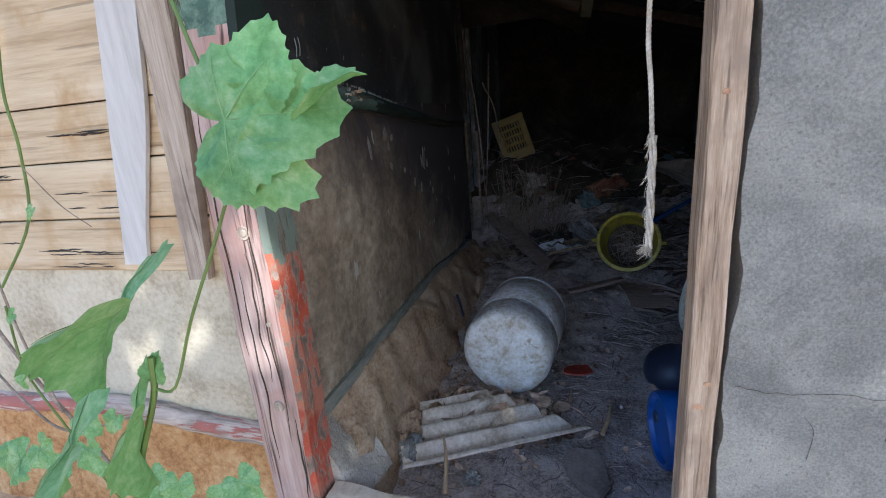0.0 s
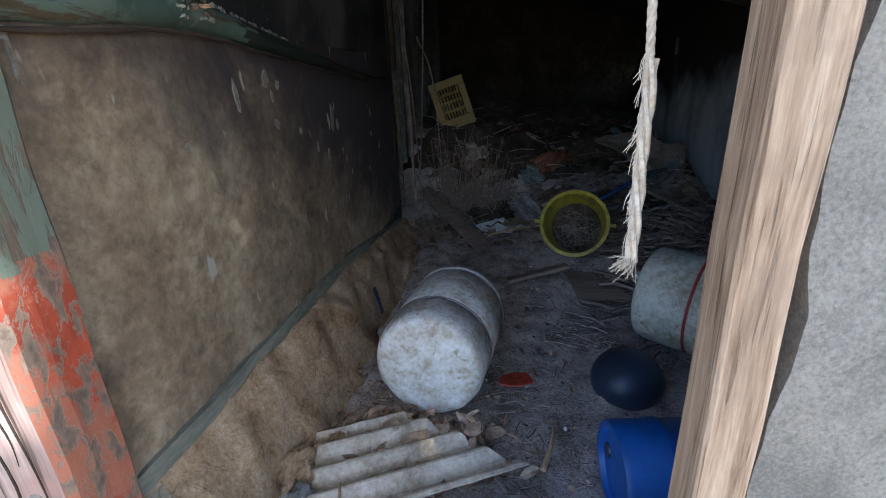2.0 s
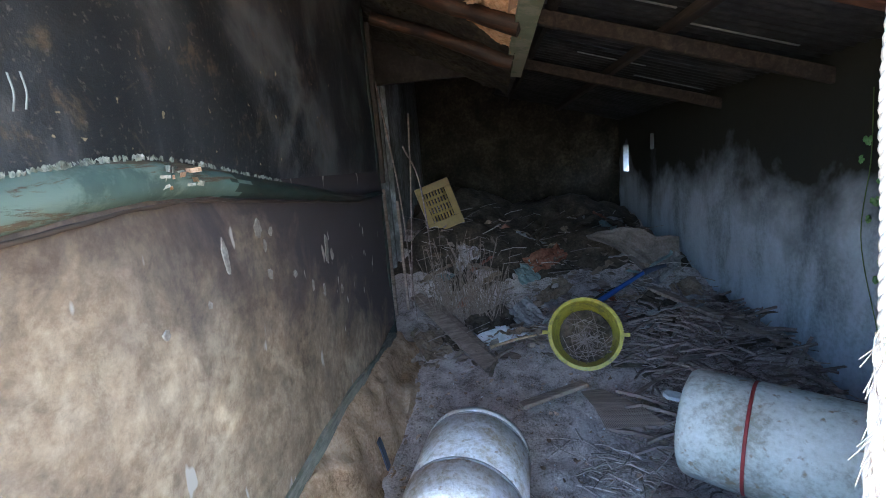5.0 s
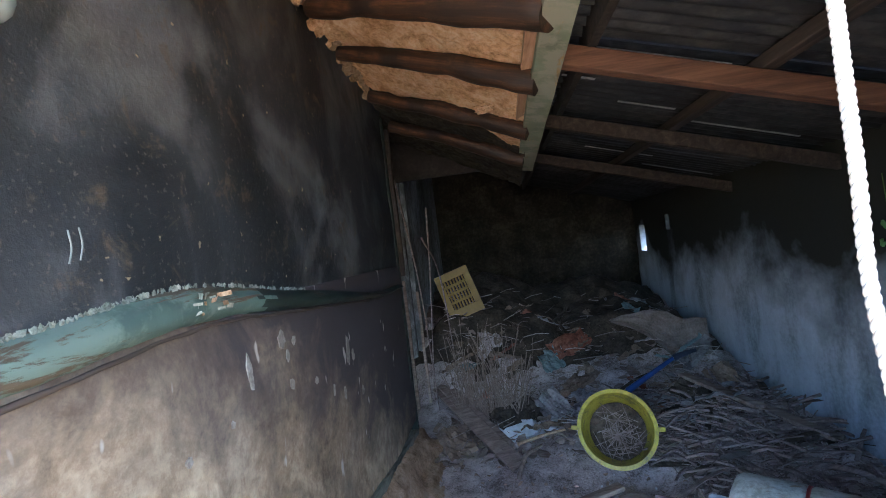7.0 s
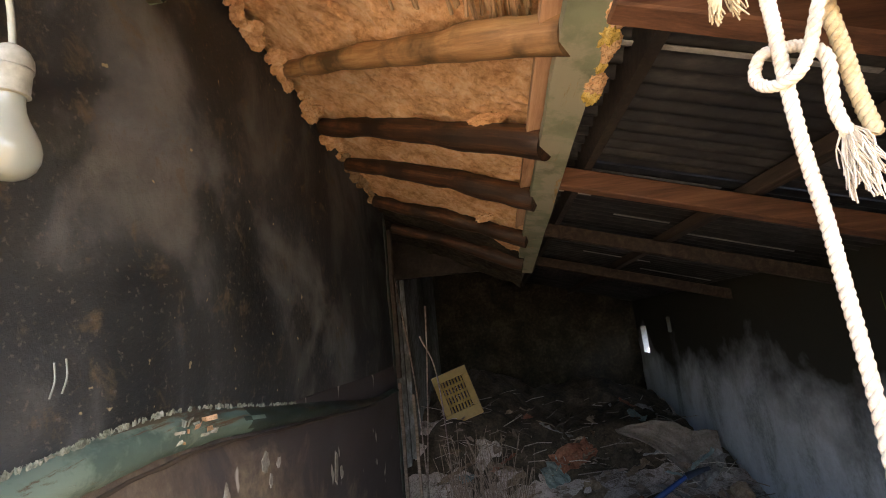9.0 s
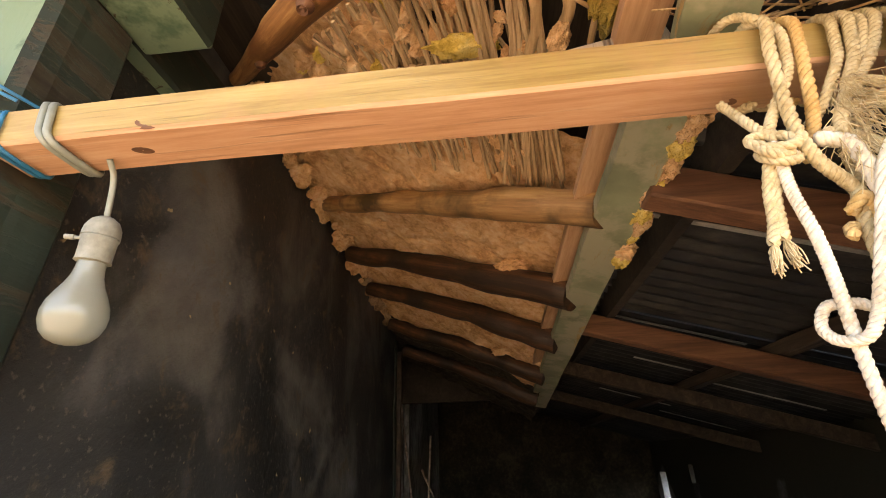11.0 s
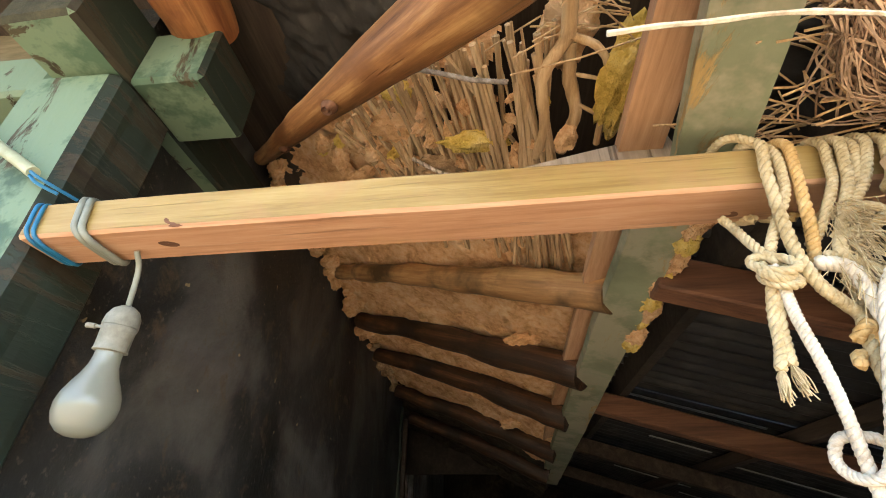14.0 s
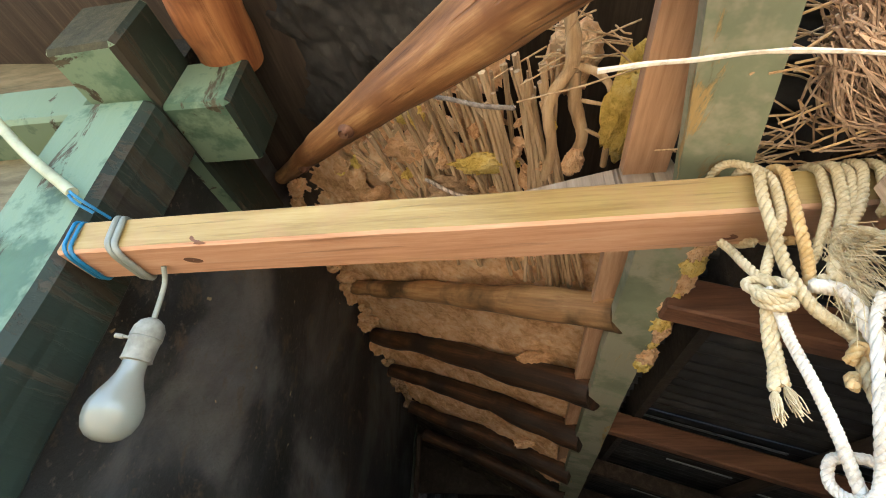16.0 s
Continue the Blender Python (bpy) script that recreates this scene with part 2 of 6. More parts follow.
YELLOW = rough_mat("yellow_plastic", (0.20, 0.165, 0.05), (0.48, 0.41, 0.045), (0.58, 0.51, 0.07), 9, 40, 0.45, 0.3, 0.004)
CRATEMAT = plain_mat("faded_yellow_crate", (0.23, 0.155, 0.022), 0.5, 0.25, 12)
BLUE = plain_mat("blue_plastic", (0.018, 0.085, 0.32), 0.35, 0.35, 10, 0.05)
NAVY = plain_mat("dark_blue_rubber", (0.03, 0.042, 0.075), 0.4, 0.3, 14, 0.1)
REED = wood_mat("old_reed", (0.24, 0.155, 0.085), (0.50, 0.36, 0.215), (0.70, 0.54, 0.35), 1, 50, 0.9, 0.5)
TWIG = wood_mat("dry_twig", (0.27, 0.165, 0.085), (0.52, 0.36, 0.20), (0.68, 0.52, 0.33), 1, 40, 0.9, 0.5)
STRAW = rough_mat("dry_straw", (0.19, 0.16, 0.14), (0.37, 0.32, 0.28), (0.54, 0.48, 0.43), 30, 90, 0.95, 0.3, island=True)
LITTER = rough_mat("dead_leaf", (0.20, 0.135, 0.09), (0.44, 0.32, 0.23), (0.66, 0.52, 0.40), 9, 60, 0.9, 0.4, island=True)
SLATE = rough_mat("old_slate_sheet", (0.30, 0.24, 0.17), (0.54, 0.465, 0.365), (0.74, 0.68, 0.58), 5, 50, 0.9, 0.5, 0.008)
STONE = rough_mat("flat_stone", (0.13, 0.11, 0.095), (0.21, 0.18, 0.155), (0.29, 0.25, 0.22), 8, 70, 0.9, 0.6, 0.006)
LAPGLINT = rough_mat("lap_sky_glint", (0.22, 0.23, 0.23), (0.36, 0.37, 0.36), (0.5, 0.5, 0.48), 6, 60, 0.5, 0.2, 0.003, metal=0.2)
LEAFLIT = rough_mat("green_leaf", (0.10, 0.25, 0.075), (0.20, 0.41, 0.155), (0.40, 0.57, 0.29), 30, 170, 0.5, 0.5, 0.003)
STEM = plain_mat("green_stem", (0.13, 0.20, 0.05), 0.6)
WIRE = plain_mat("grey_flex", (0.22, 0.25, 0.23), 0.5, 0.15, 60)
WIREBLUE = plain_mat("blue_flex", (0.02, 0.16, 0.34), 0.45, 0.2, 60)
CONDUIT = plain_mat("pale_green_conduit", (0.36, 0.40, 0.28), 0.6, 0.2, 40)
BAKELITE = plain_mat("dusty_grey_socket", (0.24, 0.25, 0.22), 0.6, 0.3, 60)
PAPER = plain_mat("dirty_white_scrap", (0.76, 0.78, 0.78), 0.8, 0.2, 30)
REDSCRAP = plain_mat("red_wrapper", (0.40, 0.06, 0.035), 0.5, 0.5, 40)
DARKBARK = wood_mat("dark_stalk", (0.09, 0.068, 0.058), (0.24, 0.19, 0.165), (0.44, 0.37, 0.33), 0, 40, 0.9, 0.4)
BARK = wood_mat("grey_stick", (0.12, 0.09, 0.065), (0.26, 0.20, 0.155), (0.40, 0.325, 0.26), 0, 40, 0.9, 0.4)
m, nt, b = node_mat("frosted_glass", 0.3)
b.inputs["Base Color"].default_value = (0.33, 0.36, 0.32, 1)
b.inputs["Transmission Weight"].default_value = 0.45
b.inputs["Coat Weight"].default_value = 1.0
b.inputs["IOR"].default_value = 1.2
FROSTED = m
# dimness at the back of the store is put into this earth colour
EARTH_DIM = rough_mat("dim_dark_earth", (0.010, 0.009, 0.006), (0.026, 0.022, 0.014), (0.065, 0.054, 0.032), 4, 30, 0.95, 0.8, 0.02)
LOGMID = wood_mat("half_smoked_log", (0.10, 0.055, 0.022), (0.30, 0.165, 0.07), (0.50, 0.32, 0.15), 0, 14, 0.6, 0.6, (0.07, 0.045, 0.02))
RAILMAT = rough_mat("grey_green_rail", (0.09, 0.10, 0.08), (0.18, 0.19, 0.155), (0.28, 0.28, 0.235), 8, 60, 0.85, 0.5, 0.004, (1, 0.2, 1))
nt = LEAFLIT.node_tree
glow = nt.nodes.new("ShaderNodeBsdfTranslucent")
glow.inputs["Color"].default_value = (0.24, 0.42, 0.10, 1)
both = nt.nodes.new("ShaderNodeMixShader")
both.inputs[0].default_value = 0.35
nt.links.new(nt.nodes["Principled BSDF"].outputs[0], both.inputs[1])
nt.links.new(glow.outputs[0], both.inputs[2])
nt.links.new(both.outputs[0], nt.nodes["Material Output"].inputs[0])
TEALV = painted("teal_pillar_paint", (0.12, 0.165, 0.135), (0.16, 0.13, 0.09), 0.05, 2, (0.165, 0.20, 0.155))
VEIN = plain_mat("pale_leaf_vein", (0.20, 0.34, 0.13), 0.6, 0.15, 60)
LIGHTBLOCK = rough_mat("light_block_black", (0.012, 0.010, 0.008), (0.025, 0.02, 0.016), (0.05, 0.04, 0.03), 5, 50, 0.9)
RAGGREY = rough_mat("grey_rag", (0.14, 0.13, 0.125), (0.27, 0.255, 0.245), (0.40, 0.38, 0.365), 6, 60, 0.95, 0.5)
RAGDARK = rough_mat("dark_sacking", (0.028, 0.023, 0.016), (0.072, 0.056, 0.038), (0.14, 0.11, 0.076), 6, 50, 0.97, 0.9, 0.02)
PLASTIC = rough_mat("dusty_teal_plastic", (0.12, 0.17, 0.17), (0.20, 0.28, 0.28), (0.34, 0.42, 0.42), 6, 50, 0.6, 0.4)
RUST = rough_mat("rusty_red_scrap", (0.16, 0.06, 0.035), (0.30, 0.12, 0.07), (0.42, 0.20, 0.13), 6, 50, 0.9, 0.5)
RAGBROWN = rough_mat("brown_rag", (0.12, 0.085, 0.055), (0.24, 0.175, 0.12), (0.36, 0.28, 0.20), 6, 60, 0.95, 0.5)


def east_plaster():
    """Cement wall: bluish pale patches low down, smoke stain and painted shade high up with a ragged edge."""
    m, nt, b = node_mat("smoked_shaded_cement", 0.9)
    v = coords(nt, (1, 1, 0.40))
    f1, f2 = noise_tex(nt, v, 3.0, 7, 0.6, 0.4), noise_tex(nt, coords(nt), 45, 6, 0.7)
    tone = mix(nt, 0.25, f1, f2)
    col = ramp(nt, tone, [(0.34, (0.19, 0.22, 0.245)), (0.49, (0.48, 0.545, 0.605)), (0.64, (0.66, 0.725, 0.79))])
    up = nt.nodes.new("ShaderNodeMath")
    up.operation = "MULTIPLY_ADD"
    nt.links.new(axis_of(nt, 2), up.inputs[0])
    up.inputs[1].default_value, up.inputs[2].default_value = 0.70, -0.64
    stain = mix(nt, 1.0, up.outputs[0], noise_tex(nt, coords(nt), 1.9, 5, 0.55, 0.2), "ADD")
    # upper part goes darker than the stain, for shade under the roof
    col = mix(nt, mask(nt, stain, 0.42, 0.74), col, (0.024, 0.025, 0.017))
    nt.links.new(col, b.inputs["Base Color"])
    bump(nt, b, tone, 0.5, 0.01)
    return m


SMOKED_SHADED = east_plaster()

# ---- building blocks ----
rng = random.Random(7)


def part(name, bm, material, parent=None, label="", smooth=False):
    """Link a bmesh as one mesh object, at top level or under a thing or part."""
    me = bpy.data.meshes.new(name)
    bmesh.ops.recalc_face_normals(bm, faces=bm.faces)
    if smooth:
        for f in bm.faces:
            f.smooth = True
        for e in bm.edges:
            if len(e.link_faces) == 2 and e.calc_face_angle(0) > 0.95:
                e.smooth = False
    bm.to_mesh(me)
    bm.free()
    for mt in material if isinstance(material, (list, tuple)) else [material]:
        me.materials.append(mt)
    ob = new(name, me)
    if parent:
        ob.parent = parent
    if label:
        ob["label"] = label
    return ob


def block(bm, lo, hi, bevel=0.004, m=None):
    """A box between two corners with bevelled edges."""
    lo, hi = Vector(lo), Vector(hi)
    r = bmesh.ops.create_cube(bm, size=1.0)
    vs = r["verts"]
    bmesh.ops.scale(bm, vec=hi - lo, verts=vs)
    bmesh.ops.translate(bm, vec=(lo + hi) / 2, verts=vs)
    if bevel:
        es = list({e for v in vs for e in v.link_edges})
        out = bmesh.ops.bevel(bm, geom=es, offset=bevel, segments=1, affect="EDGES")
        vs = list({v for v in vs if v.is_valid} | {v for f in out["faces"] for v in f.verts})
    if m is not None:
        bmesh.ops.transform(bm, matrix=m, verts=vs)
    return vs


def sheet_grid(bm, nu, nv, fn, mat_fn=None):
    """A grid of quads through fn(u, v), u and v from 0 to 1."""
    vs = [[bm.verts.new(fn(i / nu, j / nv)) for j in range(nv + 1)] for i in range(nu + 1)]
    for i in range(nu):
        for j in range(nv):
            f = bm.faces.new((vs[i][j], vs[i + 1][j], vs[i + 1][j + 1], vs[i][j + 1]))
            if mat_fn:
                f.material_index = mat_fn((i + 0.5) / nu, (j + 0.5) / nv)
    return vs


def solid_grid(bm, nu, nv, fn, thick, mat_fn=None):
    """The same grid with a back side and edges: thick is the offset of the back."""
    t = Vector(thick)
    front = sheet_grid(bm, nu, nv, fn, mat_fn)
    back = [[bm.verts.new(v.co + t) for v in row] for row in front]
    for i in range(nu):
        for j in range(nv):
            bm.faces.new((back[i][j], back[i][j + 1], back[i + 1][j + 1], back[i + 1][j]))
    for i in range(nu):
        bm.faces.new((front[i][0], back[i][0], back[i + 1][0], front[i + 1][0]))
        bm.faces.new((front[i][nv], front[i + 1][nv], back[i + 1][nv], back[i][nv]))
    for j in range(nv):
        bm.faces.new((front[0][j], front[0][j + 1], back[0][j + 1], back[0][j]))
        bm.faces.new((front[nu][j], back[nu][j], back[nu][j + 1], front[nu][j + 1]))


def along(points, n):
    """n + 1 places on a smooth line through the points."""
    P = [Vector(p) for p in points]
    P = [2 * P[0] - P[1], *P, 2 * P[-1] - P[-2]]
    out = []
    for k in range(n + 1):
        s = k / n * (len(P) - 3)
        i = min(int(s), len(P) - 4)
        u = s - i
        a, b, c, d = P[i:i + 4]
        out.append(0.5 * (2 * b + (c - a) * u + (2 * a - 5 * b + 4 * c - d) * u * u + (3 * b - a - 3 * c + d) * u ** 3))
    return out


def frames(line):
    """A turning-free frame (side, up) at each place of a line."""
    out, side = [], None
    for k, p in enumerate(line):
        d = (line[min(k + 1, len(line) - 1)] - line[max(k - 1, 0)]).normalized()
        if side is None:
            side = d.orthogonal().normalized()
        side = (side - d * side.dot(d)).normalized()
        out.append((side, d.cross(side)))
    return out


def tube(bm, line, radius, sides=8, rough=0.0, seed=0.0):
    """A tube round a line; radius may vary along it (a function of 0..1), rough makes it knobbly."""
    rings = []
    for k, (p, (a, b)) in enumerate(zip(line, frames(line))):
        r = radius(k / (len(line) - 1)) if callable(radius) else radius
        ring = []
        for i in range(sides):
            w = 2 * math.pi * i / sides
            d = a * math.cos(w) + b * math.sin(w)
            q = p + d * r
            if rough:
                q += d * r * rough * noise.noise(q * (1.2 / max(r, 0.01)) * 0.35 + Vector((seed, seed, 0)))
            ring.append(bm.verts.new(q))
        rings.append(ring)
    for r0, r1 in zip(rings, rings[1:]):
        for i in range(sides):
            bm.faces.new((r0[i], r0[(i + 1) % sides], r1[(i + 1) % sides], r1[i]))
    bm.faces.new(rings[0][::-1])
    bm.faces.new(rings[-1])


def lay_rope(bm, points, r, turns_per_m=32, n=None):
    """A three-strand laid rope."""
    length = sum((Vector(b) - Vector(a)).length for a, b in zip(points, points[1:]))
    n = n or max(12, int(length * turns_per_m * 7))
    line = along(points, n)
    fr = frames(line)
    for s in range(3):
        ph = 2 * math.pi * s / 3
        strand = []
        for k, (p, (a, b)) in enumerate(zip(line, fr)):
            w = ph + 2 * math.pi * turns_per_m * length * k / n
            strand.append(p + (a * math.cos(w) + b * math.sin(w)) * r * 0.46)
        tube(bm, strand, r * 0.57, 7)


def frayed(bm, at, way, length, count, spread, r=0.0007, seed=1):
    """Loose fibres at a rope's end."""
    q = random.Random(seed)
    for _ in range(count):
        d = Vector(way) + Vector((q.uniform(-1, 1), q.uniform(-1, 1), q.uniform(-1, 1))) * spread
        e = Vector(at) + d * length * q.uniform(0.5, 1.1)
        m = (Vector(at) + e) / 2 + Vector((q.uniform(-1, 1), q.uniform(-1, 1), q.uniform(-0.5, 0.5))) * length * 0.12
        tube(bm, along([at, m, e], 4), r, 3)


def lathe(bm, profile, sides=40, m=None, mat_fn=None, wobble=0.0):
    """A turned body round z from (radius, height) pairs."""
    rings = []
    for k, (r, z) in enumerate(profile):
        ring = []
        for i in range(sides):
            w = 2 * math.pi * i / sides
            p = Vector((r * math.cos(w), r * math.sin(w), z))
            if wobble:
                p += p.normalized() * wobble * noise.noise(p * 14)
            ring.append(bm.verts.new(m @ p if m is not None else p))
        rings.append(ring)
    for k, (r0, r1) in enumerate(zip(rings, rings[1:])):
        for i in range(sides):
            f = bm.faces.new((r0[i], r0[(i + 1) % sides], r1[(i + 1) % sides], r1[i]))
            if mat_fn:
                f.material_index = mat_fn(k)
    return rings


def nz(x, y, z=0.0):
    return noise.noise(Vector((x, y, z)))


def step(a, b, x):
    t = min(1, max(0, (x - a) / (b - a)))
    return t * t * (3 - 2 * t)


# ---- heights of floor, soffit and tin roof ----
def floor_z(x, y):
    h = 0.16 * step(2.2, 3.6, y) + 0.42 * step(3.9, 5.0, y) + 0.22 * step(5.0, 6.2, y)
    h -= 0.22 * step(1.0, 1.8, x) * step(3.9, 5.2, y)
    h += 0.10 * step(0.6, 1.4, x) * step(2.3, 3.2, y)
    k = step(1.2, 3.0, y)
    h += 0.25 * step(0.5, -0.2, x) * step(4.2, 4.8, y)
    return h + (0.012 + 0.03 * k) * nz(x * 4, y * 4) + 0.018 * nz(x * 11, y * 11, 3) * (0.4 + k) + 0.006 * nz(x * 30, y * 30, 5)


def soffit_z(x, y):
    return 2.575 - 0.50 * (x + 0.58) - 0.11 * (y - 1.6)


def tin_z(x):
    return 2.15 - 0.30 * (x - 0.4)


# ---- setting ----
ROOM_Y, EAST, NORTH = 1.0, 1.75, 6.55

bm = bmesh.new()
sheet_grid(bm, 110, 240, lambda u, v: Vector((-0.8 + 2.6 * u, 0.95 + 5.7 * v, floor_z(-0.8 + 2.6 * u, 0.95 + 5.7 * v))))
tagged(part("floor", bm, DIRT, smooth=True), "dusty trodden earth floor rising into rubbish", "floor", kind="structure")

bm = bmesh.new()
sheet_grid(bm, 40, 40, lambda u, v: Vector((-60 + 120 * u, -80 + 81.0 * v, -0.03 - 0.02 * nz(u * 90, v * 90))))
tagged(part("ground", bm, GROUND, smooth=True), "bare brown earth yard outside the door", "ground", kind="structure")

# house wall, tan below the beam and black with soot above it
bm = bmesh.new()
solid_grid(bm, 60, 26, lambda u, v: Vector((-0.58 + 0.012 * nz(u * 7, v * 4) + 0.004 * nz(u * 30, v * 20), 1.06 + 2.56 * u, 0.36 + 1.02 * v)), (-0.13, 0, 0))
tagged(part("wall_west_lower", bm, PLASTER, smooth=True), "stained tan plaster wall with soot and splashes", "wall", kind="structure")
bm = bmesh.new()
solid_grid(bm, 60, 30, lambda u, v: Vector((-0.582 + 0.014 * nz(u * 5, v * 4, 2) + 0.003 * nz(u * 30, v * 24), 1.06 + 2.56 * u, 1.38 + 1.30 * v)), (-0.13, 0, 0))
tagged(part("wall_west_upper", bm, SOOT, smooth=True), "plaster wall blackened by soot under the eaves", "wall", kind="structure")

# wavering green timber let into the wall
bm = bmesh.new()
def beam_edge(u):
    y = 1.09 + 2.45 * u
    low = 1.312 + 0.04 * math.exp(-((y - 1.6) / 0.35) ** 2) - 0.085 * step(1.9, 3.3, y)
    high = 1.402 + 0.045 * math.exp(-((y - 1.55) / 0.3) ** 2) - 0.14 * step(1.75, 3.3, y)
    return y, low, max(high, low + 0.02)
def beam_at(u, v):
    y, low, high = beam_edge(u)
    w = math.sin(math.pi * v) ** 0.6
    return Vector((-0.60 + 0.055 * w + 0.006 * nz(y * 9, v * 3), y, low + (high - low) * v + 0.004 * nz(y * 14, v)))
sheet_grid(bm, 70, 8, beam_at, lambda u, v: 0 if u < 0.30 + 0.06 * nz(u * 30, v * 9) else 1)
tagged(part("wall_beam", bm, [TEAL, DARKBEAM], smooth=True), "curved teal-painted timber beam set into plaster wall", "beam")

# sloping timber rail along the wall's foot
bm = bmesh.new()
solid_grid(bm, 50, 2, lambda u, v: Vector((-0.566 + 0.010 * nz(u * 8, 0), 1.10 + 2.48 * u, (0.435 if u < 0.55 else 0.435 - 0.13 * (u - 0.55) / 0.45) - 0.05 * v + 0.008 * nz(u * 12, v))), (-0.06, 0, 0))
tagged(part("bottom_rail", bm, RAILMAT), "weathered green-grey rail along the wall's foot", "rail")

# clay footing under the rail
bm = bmesh.new()
def footing(u, v):
    y = 1.16 + 2.5 * u
    w = 0.20 + 0.05 * nz(y * 3, 1) + 0.07 * step(2.4, 3.2, y)
    x = -0.60 + w * v
    top = 0.40 - 0.10 * step(2.6, 3.6, y)
    z = top * (1 - step(0.10, 0.95, v + 0.12 * nz(y * 5, v * 3))) + floor_z(x, y) * step(0.2, 1, v) - 0.01
    return Vector((x + 0.02 * nz(y * 9, v * 5), y, z + 0.022 * nz(y * 8, v * 6) + 0.012 * nz(y * 22, v * 14)))
sheet_grid(bm, 110, 24, footing)
tagged(part("clay_footing", bm, CLAYDARK, smooth=True), "crumbling ochre clay footing under the wall", "footing", kind="structure")

# closing walls; the west end is added to shut out the sky
bm = bmesh.new()
block(bm, (-0.80, 4.55, -0.1), (-0.66, NORTH, 3.0), 0)
block(bm, (-1.10, 3.40, -0.1), (-0.98, 4.60, 3.0), 0)
block(bm, (-1.10, 3.30, -0.1), (-0.70, 3.42, 3.0), 0)
block(bm, (-1.10, 4.50, -0.1), (-0.70, 4.62, 3.0), 0)
tagged(part("wall_west_end", bm, BLOCK), "dark rough wall added to close the store", "wall", kind="structure")
bm = bmesh.new()
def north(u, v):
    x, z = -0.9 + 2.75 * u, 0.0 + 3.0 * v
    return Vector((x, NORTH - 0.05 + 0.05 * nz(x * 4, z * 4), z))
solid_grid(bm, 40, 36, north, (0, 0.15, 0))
tagged(part("wall_north", bm, EARTH_DIM), "dark crumbling earth wall at the back", "wall", kind="structure")

# east wall with gaps under the roof at its far end
bm = bmesh.new()
for lo, hi in (((EAST, 0.95, -0.1), (EAST + 0.12, 5.36, 2.0)), ((EAST, 5.36, -0.1), (EAST + 0.12, 5.46, 1.37)), ((EAST, 5.36, 1.52), (EAST + 0.12, 5.46, 2.0)),
               ((EAST, 5.46, -0.1), (EAST + 0.12, 6.14, 2.0)), ((EAST, 6.14, -0.1), (EAST + 0.12, 6.34, 1.14)), ((EAST, 6.14, 1.44), (EAST + 0.12, 6.34, 2.0)),
               ((EAST, 6.34, -0.1), (EAST + 0.12, NORTH + 0.1, 2.0))):
    block(bm, lo, hi, 0)
tagged(part("wall_east", bm, SMOKED_SHADED), "stained cement wall with bluish streaks", "wall", kind="structure")

# front wall right of the door
bm = bmesh.new()
def front(u, v):
    x, z = 0.516 + (0.013 * nz(0, v * 11) + 0.007 * nz(3, v * 34)) * (1 - u) + 3.3 * u, -0.1 + 2.07 * v
    return Vector((x, 0.925 + 0.004 * nz(x * 5, z * 5), z))
solid_grid(bm, 50, 60, front, (0, 0.13, 0))
tagged(part("wall_front", bm, CONCRETE), "grey cement-rendered wall beside the door", "wall", kind="structure")

# soffit of clay, wattle and blackened plaster between the rafters
HIP_A, HIP_D = Vector((-0.50, 1.40, 2.49)), Vector((0.34, -0.34, -0.22))
bm = bmesh.new()
def soffit(u, v):
    x, y = -0.75 + 1.06 * u, 0.55 + 3.75 * v
    z = soffit_z(x, max(y, 1.3)) + 0.035 + 0.018 * nz(x * 7, y * 7, 4) + 0.013 * nz(x * 22, y * 22, 6) + 0.008 * nz(x * 55, y * 55, 2) - 0.02 * max(0, nz(x * 12, y * 12, 9) - 0.25)
    z += 0.5 * 0.10 * max(0, 1.3 - y)
    return Vector((x, y, z))
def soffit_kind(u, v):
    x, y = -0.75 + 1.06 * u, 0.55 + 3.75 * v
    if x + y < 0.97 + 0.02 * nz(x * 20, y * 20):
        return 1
    # beyond y 3.25 the clay is coloured dark for the dim back
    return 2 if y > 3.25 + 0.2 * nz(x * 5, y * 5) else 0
def hole(x, y):
    if x + y < 1.10:
        return x > 0.06 and y < 1.0
    rim = 0.10 + 0.05 * nz(x * 9, y * 9)
    return (rim < x < 0.30 and 0.98 < y < 1.40) or (x > 0.06 and y < 1.0) or (-0.20 < x < 0.2 and 1.04 < y < 1.44 and nz(x * 16, y * 9, 5) > 0.02)
vs = [[bm.verts.new(soffit(i / 150, j / 480)) for j in range(481)] for i in range(151)]
for i in range(150):
    for j in range(480):
        u, v = (i + 0.5) / 150, (j + 0.5) / 480
        if not hole(-0.75 + 1.06 * u, 0.55 + 3.75 * v):
            f = bm.faces.new((vs[i][j], vs[i + 1][j], vs[i + 1][j + 1], vs[i][j + 1]))
            f.material_index = soffit_kind(u, v)
TAR = rough_mat("tarry_soffit", (0.008, 0.009, 0.010), (0.018, 0.019, 0.020), (0.034, 0.035, 0.036), 4, 60, 0.7, 0.12, 0.004, speck=(0.05, 0.05, 0.048))
tagged(part("ceiling", bm, [CLAY, TAR, EARTH_DIM], smooth=True), "ochre clay daub ceiling under the eaves, flaking off", "ceiling", kind="structure")

# roof deck that closes the eaves above
bm = bmesh.new()
solid_grid(bm, 4, 4, lambda u, v: Vector((-1.9 + 2.35 * u, 0.42 + 6.28 * v, 2.40 + 0.42 * (1 - u))), (0, 0, 0.05))
tagged(part("roof_deck", bm, DARKWOOD), "dark boards of the old roof above the clay", "roof", kind="structure")

